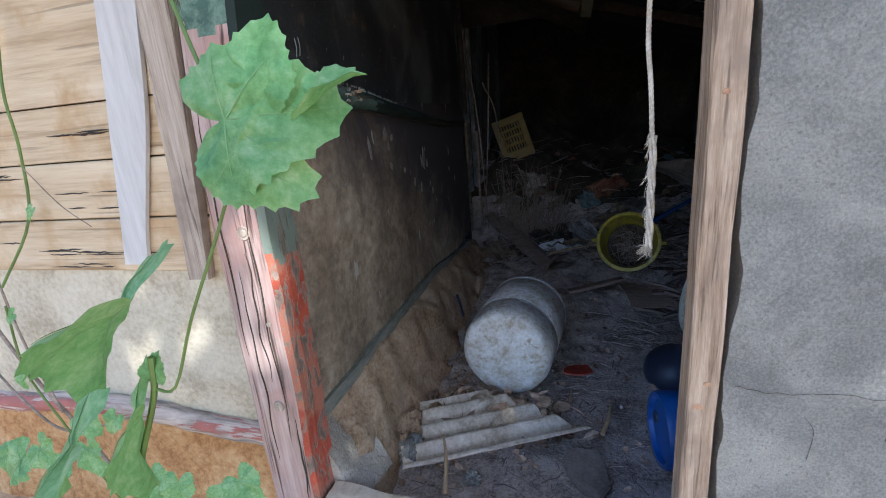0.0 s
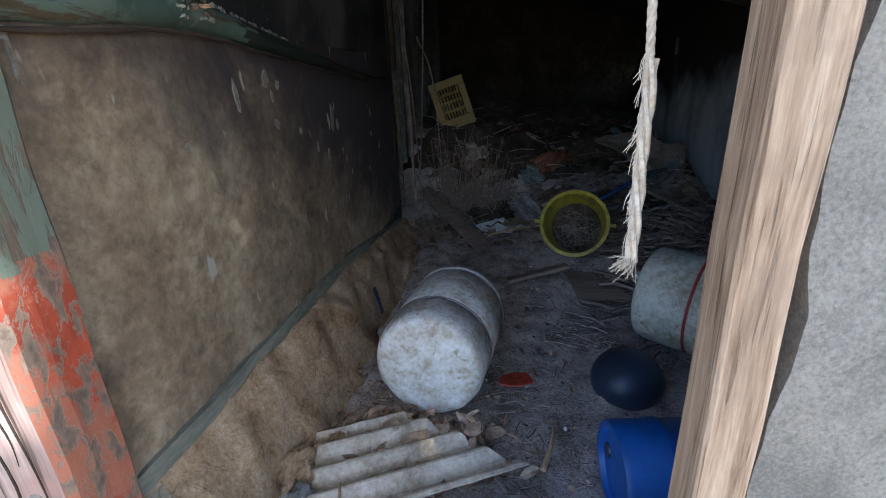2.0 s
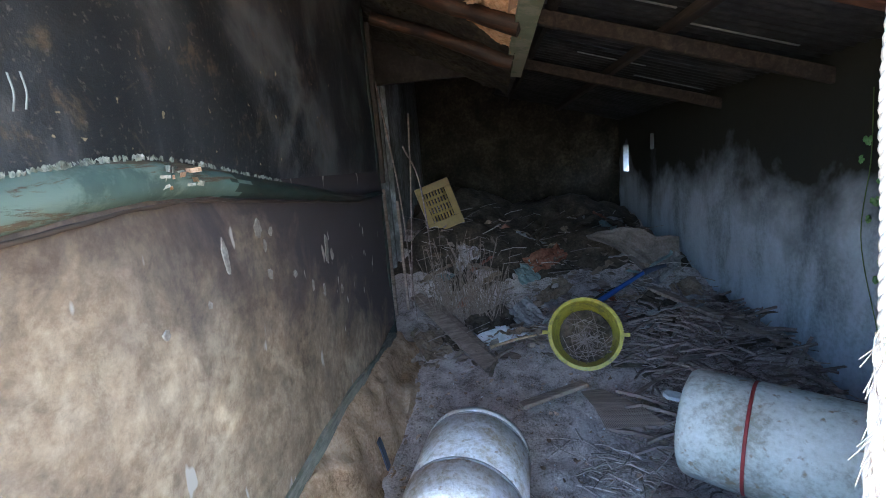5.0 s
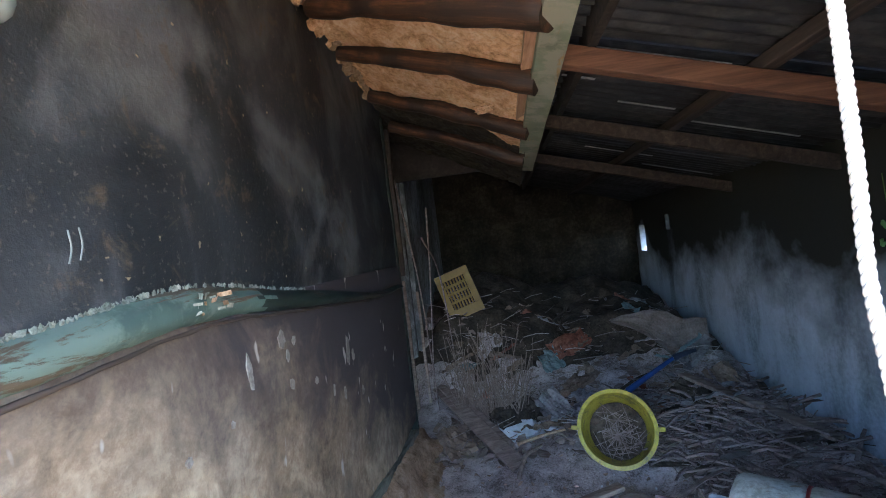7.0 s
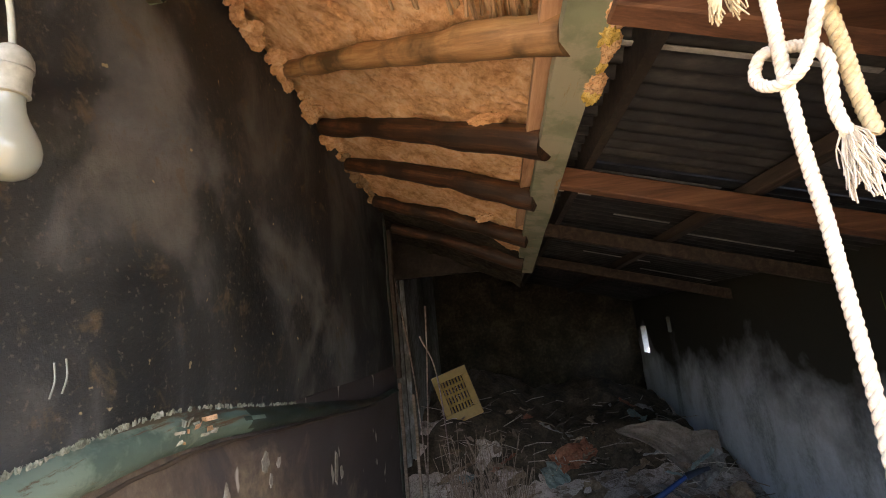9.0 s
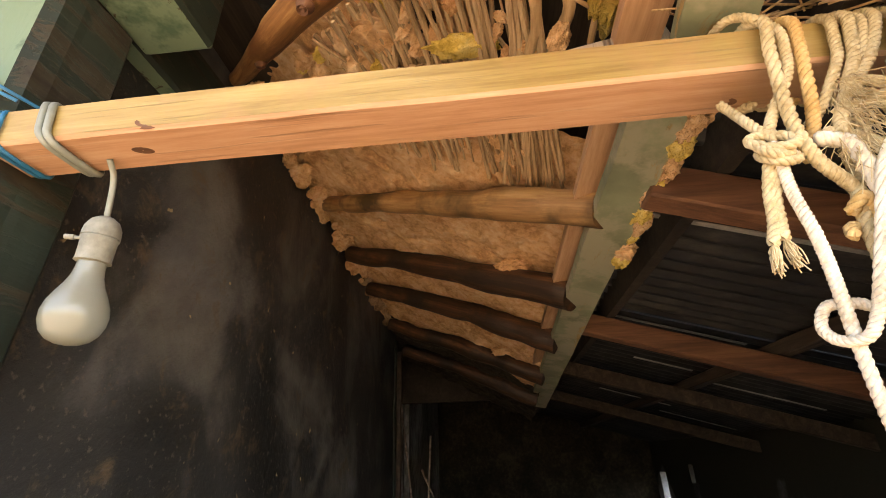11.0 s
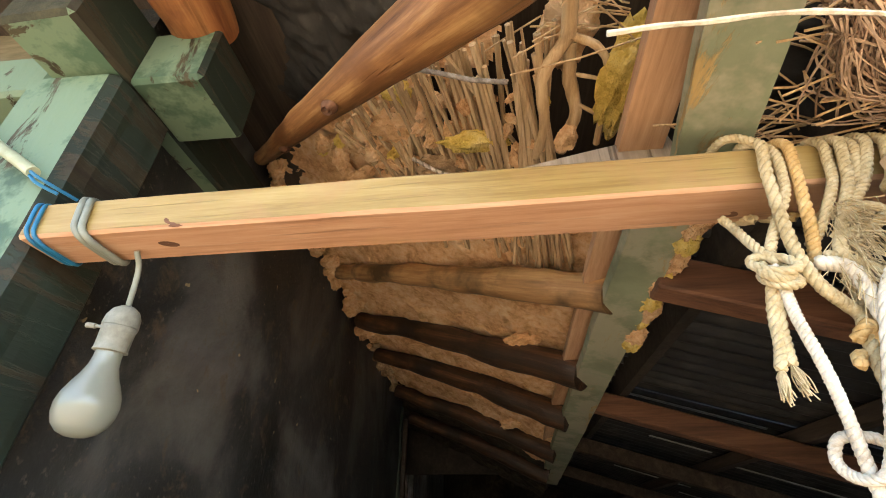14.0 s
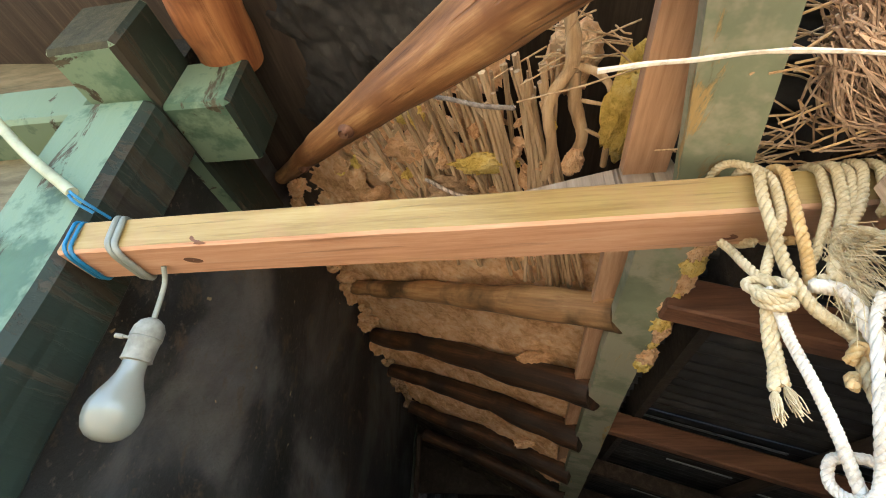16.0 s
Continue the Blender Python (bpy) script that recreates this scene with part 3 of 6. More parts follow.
# added black panels block stray light between old roof, tin and front wall
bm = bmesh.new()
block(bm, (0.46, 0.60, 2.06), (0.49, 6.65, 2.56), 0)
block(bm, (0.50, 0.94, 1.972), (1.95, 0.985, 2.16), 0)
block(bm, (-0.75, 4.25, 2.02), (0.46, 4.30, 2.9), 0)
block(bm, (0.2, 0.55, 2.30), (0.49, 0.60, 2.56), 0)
tagged(part("wall_closing", bm, LIGHTBLOCK), "added black panels blocking light under the old roof", "wall", kind="structure")

# corrugated shed roof, its ribs running down the slope
bm = bmesh.new()
for a in range(8):
    y0, y1 = 0.85 + a * 0.72, 0.85 + a * 0.72 + 0.745
    sheet_grid(bm, 4, 88, lambda u, v: Vector((0.30 + 1.75 * u, y0 + (y1 - y0) * v, tin_z(0.30 + 1.75 * u) + 0.005 * v + 0.010 * math.sin(2 * math.pi * (y0 + (y1 - y0) * v) / 0.068))))
tagged(part("shed_roof", bm, TIN, smooth=True), "dark corrugated roofing sheets over the store", "roof", kind="structure")

# ---- timbers ----
def timber(name, lo, hi, material, label, category, bevel=0.006, m=None, wave=0.004):
    """A squared timber with slightly uneven edges."""
    bm = bmesh.new()
    block(bm, lo, hi, bevel)
    es = [e for e in bm.edges if e.calc_length() > 0.2]
    bmesh.ops.subdivide_edges(bm, edges=es, cuts=14, use_grid_fill=True)
    for v in bm.verts:
        p = v.co
        v.co = p + Vector((nz(p.y * 5 + 1, p.z * 5), nz(p.x * 5 + 7, p.z * 5), nz(p.x * 5, p.y * 5 + 3))) * wave
    if m is not None:
        bmesh.ops.transform(bm, matrix=m, verts=bm.verts)
    return tagged(part(name, bm, material), label, category)


def log(name, a, b, r0, r1, material, label, bend=0.0, group="", seed=1.0, knots=(), gnarl=0.10):
    """A round pole with taper, bow, knobs and a sawn end."""
    a, b = Vector(a), Vector(b)
    L = (b - a).length
    bm = bmesh.new()
    line = [p + Vector((0, 0.010, 0.008)) * nz(k * 0.16, seed * 2.7) for k, p in enumerate(along([(0, 0, 0), (L / 2, 0, bend), (L, 0, 0)], 48))]
    tube(bm, line, lambda s: (r0 + (r1 - r0) * s) * (1 + gnarl * (0.9 * nz(s * 5, seed) + 0.5 * nz(s * 16, seed + 3))), 26, gnarl * 2.2, seed)
    ob = tagged(part(name, bm, material, smooth=True), label, "rafter", group)
    ob.matrix_world = Matrix.Translation(a) @ (b - a).to_track_quat("X", "Z").to_matrix().to_4x4()
    for at, turn, kr in knots:
        bm = bmesh.new()
        r = (r0 + (r1 - r0) * at)
        lathe(bm, [(0.0005, 0.004), (kr * 0.35, 0.005), (kr * 0.5, 0.002), (kr * 0.8, 0.005), (kr * 1.3, -0.004)], 18, pose(L * at, 0, 0, turn, 0, 0) @ pose(0, 0, r * 0.99) @ Matrix.Diagonal((1.6, 0.9, 1, 1)))
        part("knot", bm, PURLIN, ob, "dark knot", smooth=True)
    return ob


# pillar at the corner of the house: bare front, painted side
pillar = tagged(new("corner_pillar"), "thick old pillar with flaked red and green paint", "pillar")
bm = bmesh.new()
block(bm, (-0.70, 0.955, 0.12), (-0.535, 1.095, 2.325), 0.014)
es = [e for e in bm.edges if e.calc_length() > 1.0]
bmesh.ops.subdivide_edges(bm, edges=es, cuts=110, use_grid_fill=True)
es = [e for e in bm.edges if 0.08 < e.calc_length() < 0.2]
bmesh.ops.subdivide_edges(bm, edges=es, cuts=7, use_grid_fill=True)
bm.normal_update()
for v in bm.verts:
    p = v.co
    v.co = p + Vector((nz(p.y * 5, p.z * 4) * 0.008, nz(p.x * 5, p.z * 4, 3) * 0.008 + 0.055 * step(1.0, 2.0, p.z), 0)) + Vector((nz(p.z * 2, p.y * 60), nz(p.x * 60, p.z * 2), 0)) * 0.0022
for f in bm.faces:
    c = f.calc_center_median()
    h = c.z + 0.06 * nz(c.x * 9 + c.y * 9, c.z * 2) + 0.05 * nz(c.y * 14, c.z * 12)
    # upper inner side is coloured darker, as it is sooty and unlit
    if f.normal.x > 0.4:
        f.material_index = 1 if h < 0.99 else (3 if h < 1.42 else 4)
    else:
        f.material_index = 0 if h < 1.55 else 2
part("shaft", bm, [PINKWOOD, REDPAINT, GREENPAINT, TEALV, DARKBEAM], pillar)
for kz, kr, kx in ((1.055, 0.022, -0.60), (0.541, 0.018, -0.604), (0.80, 0.008, -0.58)):
    bm = bmesh.new()
    lathe(bm, [(0.0005, 0.003), (kr * 0.35, 0.0034), (kr * 0.5, 0.001), (kr * 0.8, 0.003), (kr, -0.003)], 20, pose(kx, 0.953, kz, 90, 0, 0))
    part("knot", bm, OLDWOOD, pillar, "round grey knot")
for k, (x, z0, z1) in enumerate(((-0.64, 0.35, 0.95), (-0.585, 0.45, 1.25), (-0.61, 0.62, 1.0), (-0.665, 0.7, 1.4), (-0.56, 0.2, 0.5))):
    bm = bmesh.new()
    n = 16
    line = [Vector((x + 0.012 * nz(k * 7, s * 0.25), 0.9535 + 0.055 * step(1.0, 2.0, z0 + (z1 - z0) * s / n) + 0.008 * nz((x) * 5, (z0 + (z1 - z0) * s / n) * 4, 3), z0 + (z1 - z0) * s / n)) for s in range(n + 1)]
    tube(bm, line, lambda s: 0.0021 * math.sin(math.pi * min(0.98, max(0.02, s))) + 0.0004, 5)
    part("crack", bm, DARKWOOD, pillar, "dark drying crack")

timber("cross_beam", (-0.672, 0.912, 2.325), (-0.540, 1.50, 2.47), GREENPAINT, "green-painted beam end crossing the pillar top", "beam", 0.008)
timber("tie_beam", (-0.545, 1.04, 2.322), (-0.41, 1.19, 2.46), GREENPAINT, "short green-painted tie beam end on the pillar", "beam", 0.008)
timber("lintel_beam", (-2.7, 1.03, 2.315), (-0.70, 1.14, 2.42), GREENPAINT, "flaked green lintel beam over the boarding", "beam", 0.008)

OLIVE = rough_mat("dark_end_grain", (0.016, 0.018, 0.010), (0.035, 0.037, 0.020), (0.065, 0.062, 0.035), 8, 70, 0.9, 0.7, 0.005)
# right-hand sides get the dark green: their shade is put into the paint
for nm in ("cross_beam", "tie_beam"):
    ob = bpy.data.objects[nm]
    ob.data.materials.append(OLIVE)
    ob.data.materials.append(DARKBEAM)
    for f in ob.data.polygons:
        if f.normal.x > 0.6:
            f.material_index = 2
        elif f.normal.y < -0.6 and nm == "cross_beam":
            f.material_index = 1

# loose pine bar across the doorway
bar = timber("wooden_bar", (-0.533, 1.003, 1.978), (0.86, 1.074, 2.032), PINE, "planed pine bar tied across the doorway", "bar", 0.004, wave=0.003)
# yellow front and pink underside are cast light put into two pine colours
bar.data.materials.append(PINE_BOUNCE)
for f in bar.data.polygons:
    if f.normal.z < -0.5:
        f.material_index = 1
# door post
door_post = timber("door_post", (0.438, 0.903, 0.42), (0.496, 0.972, 1.974), POSTWOOD, "sawn timber door post with knots", "post", 0.004, wave=0.003)
bm = bmesh.new()
block(bm, (0.436, 0.900, -0.06), (0.468, 0.97, 0.43), 0.004)
block(bm, (0.468, 0.904, -0.06), (0.495, 0.97, 0.419), 0.003)
foot = part("foot", bm, OLDWOOD, door_post, "dark rotten foot of the post")
for kx, kz, kr in ((0.460, 0.675, 0.011), (0.474, 0.73, 0.008), (0.465, 1.3, 0.008)):
    bm = bmesh.new()
    lathe(bm, [(0.0005, 0.0012), (kr * 0.35, 0.0014), (kr * 0.5, 0.0005), (kr * 0.8, 0.0016), (kr, -0.001)], 18, pose(kx, 0.9025, kz, 90, 0, 0) @ Matrix.Diagonal((1.0, 0.75, 1, 1)))
    part("knot", bm, PLANK, door_post, "round grey-brown knot")
# cracks in the rendered wall
for k, pts in enumerate(([(0.53, 0.9235, 0.715), (0.62, 0.9235, 0.705), (0.72, 0.9235, 0.712), (0.86, 0.9235, 0.695), (1.0, 0.9235, 0.70), (1.2, 0.9235, 0.685)], [(0.66, 0.9235, 0.66), (0.68, 0.9235, 0.62), (0.675, 0.9235, 0.55)], [(0.83, 0.9235, 1.22), (0.92, 0.9235, 1.223), (1.0, 0.9235, 1.215)], [(0.80, 0.9235, 0.62), (0.81, 0.9235, 0.59)])):
    bm = bmesh.new()
    line = along(pts, 40)
    line = [p + Vector((0, 0, 0.006 * nz(p.x * 40, k * 9))) for p in line]
    tube(bm, line, 0.0005, 4)
    tagged(part("wall_crack", bm, DARKWOOD), "fine dark crack in cement render", "crack", kind="structure")

# boards at the ends of the rafters
def eaves_board(name, at, thick, material, label):
    """A long board along the eaves that sinks with the old roof."""
    bm = bmesh.new()
    solid_grid(bm, 3, 40, at, (0, 0, thick))
    return tagged(part(name, bm, material), label, "board")


eaves_board("fascia_board", lambda u, v: Vector((0.278 + (0.077 + 0.012 * (2.9 * v - 0.1)) * u + 0.003 * nz(v * 9, u * 2), 1.09 + 2.9 * v, 2.074 - 0.045 * 2.9 * v - 0.02 * u + 0.004 * nz(v * 20, u))), 0.025, FASCIA, "faded grey-green eaves board with yellow stains")
eaves_board("fascia_board", lambda u, v: Vector((0.243 + 0.076 * u + 0.075 * v, 0.6 + 0.54 * v, 2.100 - 0.024 * v - 0.02 * u + 0.003 * nz(v * 9, u))), 0.022, FASCIA, "pale green eaves board lapped over the next")
eaves_board("eaves_plank", lambda u, v: Vector((0.247 + 0.060 * u, 0.6 + 2.6 * v, 2.141 - 0.117 * v)), 0.02, PLANK, "reddish-brown plank behind the eaves board")

RAFTERS = (((-0.60, 2.11, 2.545), (0.30, 1.47, 2.080), LOGMID, 0.027, 0.043), ((-0.60, 2.44, 2.49), (0.30, 1.93, 2.05), LOG, 0.034, 0.050),
           ((-0.60, 2.74, 2.44), (0.30, 2.38, 2.02), LOG, 0.034, 0.050), ((-0.60, 3.18, 2.38), (0.30, 2.98, 1.98), LOG, 0.034, 0.050), ((-0.60, 3.62, 2.32), (0.30, 3.52, 1.94), LOG, 0.034, 0.050))
for k, (a, b, mt, r0, r1) in enumerate(RAFTERS):
    a = Vector(a).lerp(Vector(b), 0.09)
    log("rafter", a, b, r0, r1, mt, "smoke-darkened round log rafter in clay", 0.012, "log rafters", k * 3.1)
log("hip_rafter", HIP_A - HIP_D * 0.12, HIP_A + HIP_D * 2.2, 0.020, 0.050, LOGPALE, "peeled orange-brown log rafter at the corner", 0.004, "log rafters", 9.0, ((0.20, 200, 0.011), (0.47, 165, 0.012)), 0.04)
log("butt_rafter", (-0.465, 1.065, 2.495), (-0.36, 0.35, 2.40), 0.062, 0.075, LOGRED, "reddish split log rafter over the pillar", 0.0, "log rafters", 5.0, (), 0.03)

# purlins and battens of the shed roof
for k, y in enumerate((1.32, 2.22, 3.05, 4.1)):
    x0, x1, th = 0.40, 1.80, 0.055 if k < 2 else 0.04
    bm = bmesh.new()
    a = math.atan(0.30)
    block(bm, (-0.05, -th / 2, -0.035), (1.48, th / 2, 0.035), 0.004, pose(x0, y + 0.04, tin_z(x0) - 0.105, 0, math.degrees(a), 2 - k))
    # far purlins take a dark wood, the dimness there put into colour
    tagged(part("purlin", bm, PURLIN if k < 2 else DARKWOOD), "reddish-brown purlin under corrugated sheets" if k < 2 else "dark purlin under corrugated sheets", "purlin", "purlins")
for k, x in enumerate((1.02,)):
    bm = bmesh.new()
    block(bm, (x - 0.03, 0.95, tin_z(x) - 0.058), (x + 0.03, 6.4, tin_z(x) - 0.012), 0.004)
    tagged(part("batten", bm, DARKWOOD), "dark lengthwise batten above the purlins", "batten", "battens")

# pale strips stand in for sky reflected along the laps of the sheets
for k, (x0, x1, y) in enumerate(((0.42, 0.95, 1.60), (0.50, 0.98, 2.36), (1.06, 1.70, 2.43), (0.44, 0.58, 2.66), (0.72, 0.98, 2.90), (1.05, 1.6, 3.05), (0.75, 1.2, 3.9), (1.2, 1.7, 4.2))):
    bm = bmesh.new()
    block(bm, (0, -0.008, -0.002), (x1 - x0, 0.008, 0.002), 0.001, pose(x0, y, tin_z(x0) - 0.013, 0, math.degrees(math.atan(0.30)), 1))
    tagged(part("sheet_lap", bm, LAPGLINT), "pale strip for skylight caught between roofing sheets", "roofing", "sheet laps")

# ---- outside left: boarding ----
bm = bmesh.new()
solid_grid(bm, 40, 2, lambda u, v: Vector((-2.7 + 1.97 * u, 1.02 + 0.003 * nz(u * 20, v * 20), 1.42 + 0.63 * v)), (0, 0.02, 0))
boarding = tagged(part("board_panel", bm, BOARD), "bleached weathered board panel beside the pillar", "panel")
for k, (z0, z1) in enumerate(((0.93, 1.09), (1.094, 1.26), (1.264, 1.416))):
    bm = bmesh.new()
    block(bm, (-2.7, 1.016 + 0.003 * k, z0), (-0.73, 1.04, z1), 0.004)
    part("board", bm, BOARD, boarding)
PALEGREY = rough_mat("pale_grey_wood", (0.40, 0.38, 0.35), (0.52, 0.50, 0.47), (0.60, 0.58, 0.55), 4, 50, 0.85, 0.3, 0.004, (1, 1, 0.1))
bm = bmesh.new()
def strip_at(u, v):
    z = 0.955 + 1.05 * v
    left = -1.074 + 0.205 * (z - 0.952)
    return Vector((left + (0.084 + 0.045 * step(0.95, 1.45, z)) * u + 0.003 * nz(z * 5, u), 1.0 + 0.002 * nz(z * 6, u * 4), z))
solid_grid(bm, 4, 30, strip_at, (0, 0.013, 0))
tagged(part("grey_strip", bm, PALEGREY), "pale grey weathered batten nailed on boards", "batten")
bm = bmesh.new()
def stud_at(u, v):
    z = 0.915 + 1.1 * v
    return Vector((-0.836 + 0.062 * (z - 0.93) + (0.066 + 0.045 * (z - 0.93)) * u + 0.003 * nz(z * 6, u), 0.984 + 0.003 * nz(z * 7, u * 4, 2), z))
solid_grid(bm, 5, 40, stud_at, (0, 0.028, 0))
tagged(part("leaning_stud", bm, OLDWOOD), "dark weathered stud beside the pillar", "stud")
# dark splits along the grain of the boards
sq = random.Random(19)
for k in range(26):
    x, z, L = sq.uniform(-1.62, -1.12), sq.choice((0.95, 0.99, 1.03, 1.13, 1.17, 1.20, 1.23, 1.34)) + sq.uniform(-0.012, 0.012), sq.uniform(0.05, 0.22)
    bm = bmesh.new()
    tube(bm, [Vector((x + L * t / 8, 1.0155 + (0.003 if z > 1.094 else 0.0), z + 0.004 * nz(x * 9 + t * 0.7, k))) for t in range(9)], lambda t: 0.0003 + 0.0022 * math.sin(math.pi * min(0.98, max(0.02, t))), 5)
    part("split", bm, DARKWOOD, boarding, "dark split along the grain")
bm = bmesh.new()
solid_grid(bm, 30, 14, lambda u, v: Vector((-2.7 + 2.0 * u, 1.03 + 0.004 * nz(u * 12, v * 6), 0.42 + 0.51 * v)), (0, 0.06, 0))
tagged(part("cream_panel", bm, CREAM, smooth=True), "cream plaster panel below the boards", "panel")
bm = bmesh.new()
tube(bm, along([(-2.7, 1.03, 0.42), (-1.9, 1.03, 0.40), (-1.3, 1.01, 0.44), (-0.70, 1.02, 0.375)], 30), 0.035, 12, 0.3, 3)
tagged(part("sill_log", bm, painted("red_worn_sill", (0.40, 0.14, 0.11), (0.45, 0.37, 0.31), -0.02, 0), smooth=True), "worn sill log with red paint remains", "sill")
bm = bmesh.new()
solid_grid(bm, 40, 16, lambda u, v: Vector((-2.7 + 2.05 * u, 1.03 - 0.04 * (1 - v) + 0.03 * nz(u * 8, v * 4), -0.05 + 0.44 * v)), (0, 0.12, 0))
tagged(part("wall_base", bm, rough_mat("orange_base_clay", (0.30, 0.135, 0.045), (0.50, 0.265, 0.10), (0.62, 0.40, 0.20), 6.0, 50, 0.95, 0.9, 0.02), smooth=True), "ochre clay wall base under the sill", "wall", kind="structure")
# boards behind the pillar: their dull olive has the shade in it
bm = bmesh.new()
solid_grid(bm, 3, 3, lambda u, v: Vector((-2.7 + 1.99 * u, 1.12, -0.1 + 2.9 * v)), (0, 0.05, 0))
tagged(part("wall_house", bm, rough_mat("olive_shaded_boards", (0.06, 0.056, 0.034), (0.13, 0.12, 0.075), (0.21, 0.19, 0.125), 4, 50, 0.9, 0.5, 0.006, (0.2, 1, 1))), "inner boards of the house, shade in their olive", "wall", kind="structure")

# concrete plinth at the pillar's foot and the door sill
bm = bmesh.new()
solid_grid(bm, 26, 22, lambda u, v: Vector((-0.592 + 0.135 * v ** 0.9 + 0.03 * u * v + 0.006 * nz(u * 3, v * 3), 1.05 + (0.27 - 0.05 * v) * u, 0.415 - 0.075 * u - (0.30 - 0.05 * u) * v + 0.006 * nz(u * 5, v * 5) + 0.003 * nz(u * 30, v * 30))), (-0.04, 0, -0.05))
tagged(part("plinth", bm, rough_mat("pebbly_cement", (0.24, 0.20, 0.15), (0.44, 0.385, 0.31), (0.60, 0.54, 0.46), 4, 130, 0.95, 1.0, 0.008, speck=(0.24, 0.19, 0.14))), "broken pebbly cement plinth by the pillar", "plinth")
bm = bmesh.new()
solid_grid(bm, 20, 6, lambda u, v: Vector((-0.52 + 0.96 * u, 0.90 + 0.14 * v + 0.01 * nz(u * 9, v), 0.212 + 0.012 * nz(u * 7, v * 4) - 0.09 * u)), (0, 0, -0.3))
tagged(part("door_sill", bm, rough_mat("pale_sill", (0.42, 0.33, 0.22), (0.58, 0.48, 0.34), (0.68, 0.58, 0.44), 4, 60, 0.95, 0.5)), "pale worn cement door sill", "sill")

# ---- floats, drum, bucket, crate ----
def float_body(base, axis, r, length, grooves):
    d = Vector(axis).normalized()
    m = Matrix.Translation(base) @ d.to_track_quat("Z", "Y").to_matrix().to_4x4()
    prof = [(0.002, 0.0), (r * 0.3, 0.0), (r * 0.6, 0.001), (r * 0.80, 0.004), (r * 0.91, 0.013), (r * 0.965, 0.030), (r * 0.99, 0.055)]
    for g in sorted(grooves):
        prof += [(r, g - 0.014), (r * 0.985, g - 0.010), (r * 0.972, g - 0.005), (r * 0.972, g + 0.005), (r * 0.985, g + 0.010), (r, g + 0.014)]
    prof += [(r * 0.99, length - 0.05), (r * 0.95, length - 0.024), (r * 0.86, length - 0.008), (r * 0.5, length), (0.002, length)]
    bm = bmesh.new()
    lathe(bm, prof, 64, m, None, 0.006)
    return bm, m


def ring_band(m, r, at, wide, arc=(0.0, 1.0)):
    """A strap part of the way round a drum."""
    bm = bmesh.new()
    n = 48
    for k in range(n):
        rows = []
        for j in (k, k + 1):
            w = 2 * math.pi * (arc[0] + (arc[1] - arc[0]) * j / n)
            rows.append([bm.verts.new(m @ Vector((q * math.cos(w), q * math.sin(w), at + z))) for q, z in ((r * 0.97, -wide), (r * 0.992, -wide * 0.6), (r * 0.992, wide * 0.6), (r * 0.97, wide))])
        for i in range(3):
            bm.faces.new((rows[0][i], rows[0][i + 1], rows[1][i + 1], rows[1][i]))
    bmesh.ops.remove_doubles(bm, verts=bm.verts, dist=0.0001)
    return bm


bm, m = float_body((-0.083, 1.85, 0.222), (0.075, 0.55, 0.0), 0.213, 0.55, (0.19, 0.47))
white_float = tagged(part("white_float", bm, FOAM, smooth=True), "chalky white drum float lying on earth floor", "float")
part("groove_band", ring_band(m, 0.213, 0.19, 0.006), rough_mat("groove_grey", (0.24, 0.24, 0.24), (0.33, 0.33, 0.33), (0.42, 0.42, 0.41), 9, 60, 0.9), white_float, "grey band in the groove round the float")
part("groove_band", ring_band(m, 0.213, 0.47, 0.006), bpy.data.materials["groove_grey"], white_float, "grey band in the groove round the float")
bm, m = float_body((0.84, 2.485, 0.275), (0.45, -0.32, -0.015), 0.213, 0.66, (0.23, 0.56))
pale_float = tagged(part("pale_float", bm, FOAMGREEN, smooth=True), "grimy pale green-white float with red bands", "float")
for at in (0.23, 0.56):
    part("red_band", ring_band(m, 0.215, at, 0.006, (0.05, 0.95)), REDBAND, pale_float, "faded red band in the groove")

blue_drum = tagged(new("blue_drum"), "blue plastic drum lying by the door post", "drum")
bm = bmesh.new()
d = Vector((1, 0.12, 0)).normalized()
m = Matrix.Translation((0.515, 1.54, 0.135)) @ Matrix.Scale(0.84, 4) @ d.to_track_quat("Z", "Y").to_matrix().to_4x4()
lathe(bm, [(0.002, 0.02), (0.13, 0.02), (0.14, 0.0), (0.158, 0.0), (0.165, 0.02), (0.165, 0.14), (0.17, 0.15), (0.17, 0.17), (0.165, 0.18), (0.165, 0.36), (0.17, 0.37), (0.17, 0.39), (0.165, 0.40), (0.165, 0.50), (0.155, 0.52), (0.002, 0.52)], 48, m)
part("body", bm, BLUE, blue_drum, smooth=True)
bm = bmesh.new()
lathe(bm, [(0.002, 0.012), (0.025, 0.012), (0.028, 0.02)], 20, m @ pose(0.09, 0, 0))
part("bung", bm, NAVY, blue_drum, "dark round bung")

bm = bmesh.new()
lathe(bm, [(0.14 * math.cos(a), 0.115 * math.sin(a)) for a in [(-0.6 + 2.16 * k / 20) for k in range(20)]] + [(0.001, 0.115)], 40, pose(0.69, 2.10, 0.055, 8, -6, 0))
navy = tagged(part("dark_float", bm, NAVY, smooth=True), "dark navy rubber float half sunk in dirt", "float")

# yellow tub, tipped towards the door and full of dirt
tub = tagged(new("yellow_tub"), "yellow plastic tub tipped up with dirt inside", "tub")
tub_m = Matrix.Translation((0.607, 3.24, 0.365)) @ Matrix.Scale(0.94, 4) @ Vector((-0.20, -0.86, 0.46)).to_track_quat("Z", "Y").to_matrix().to_4x4()
bm = bmesh.new()
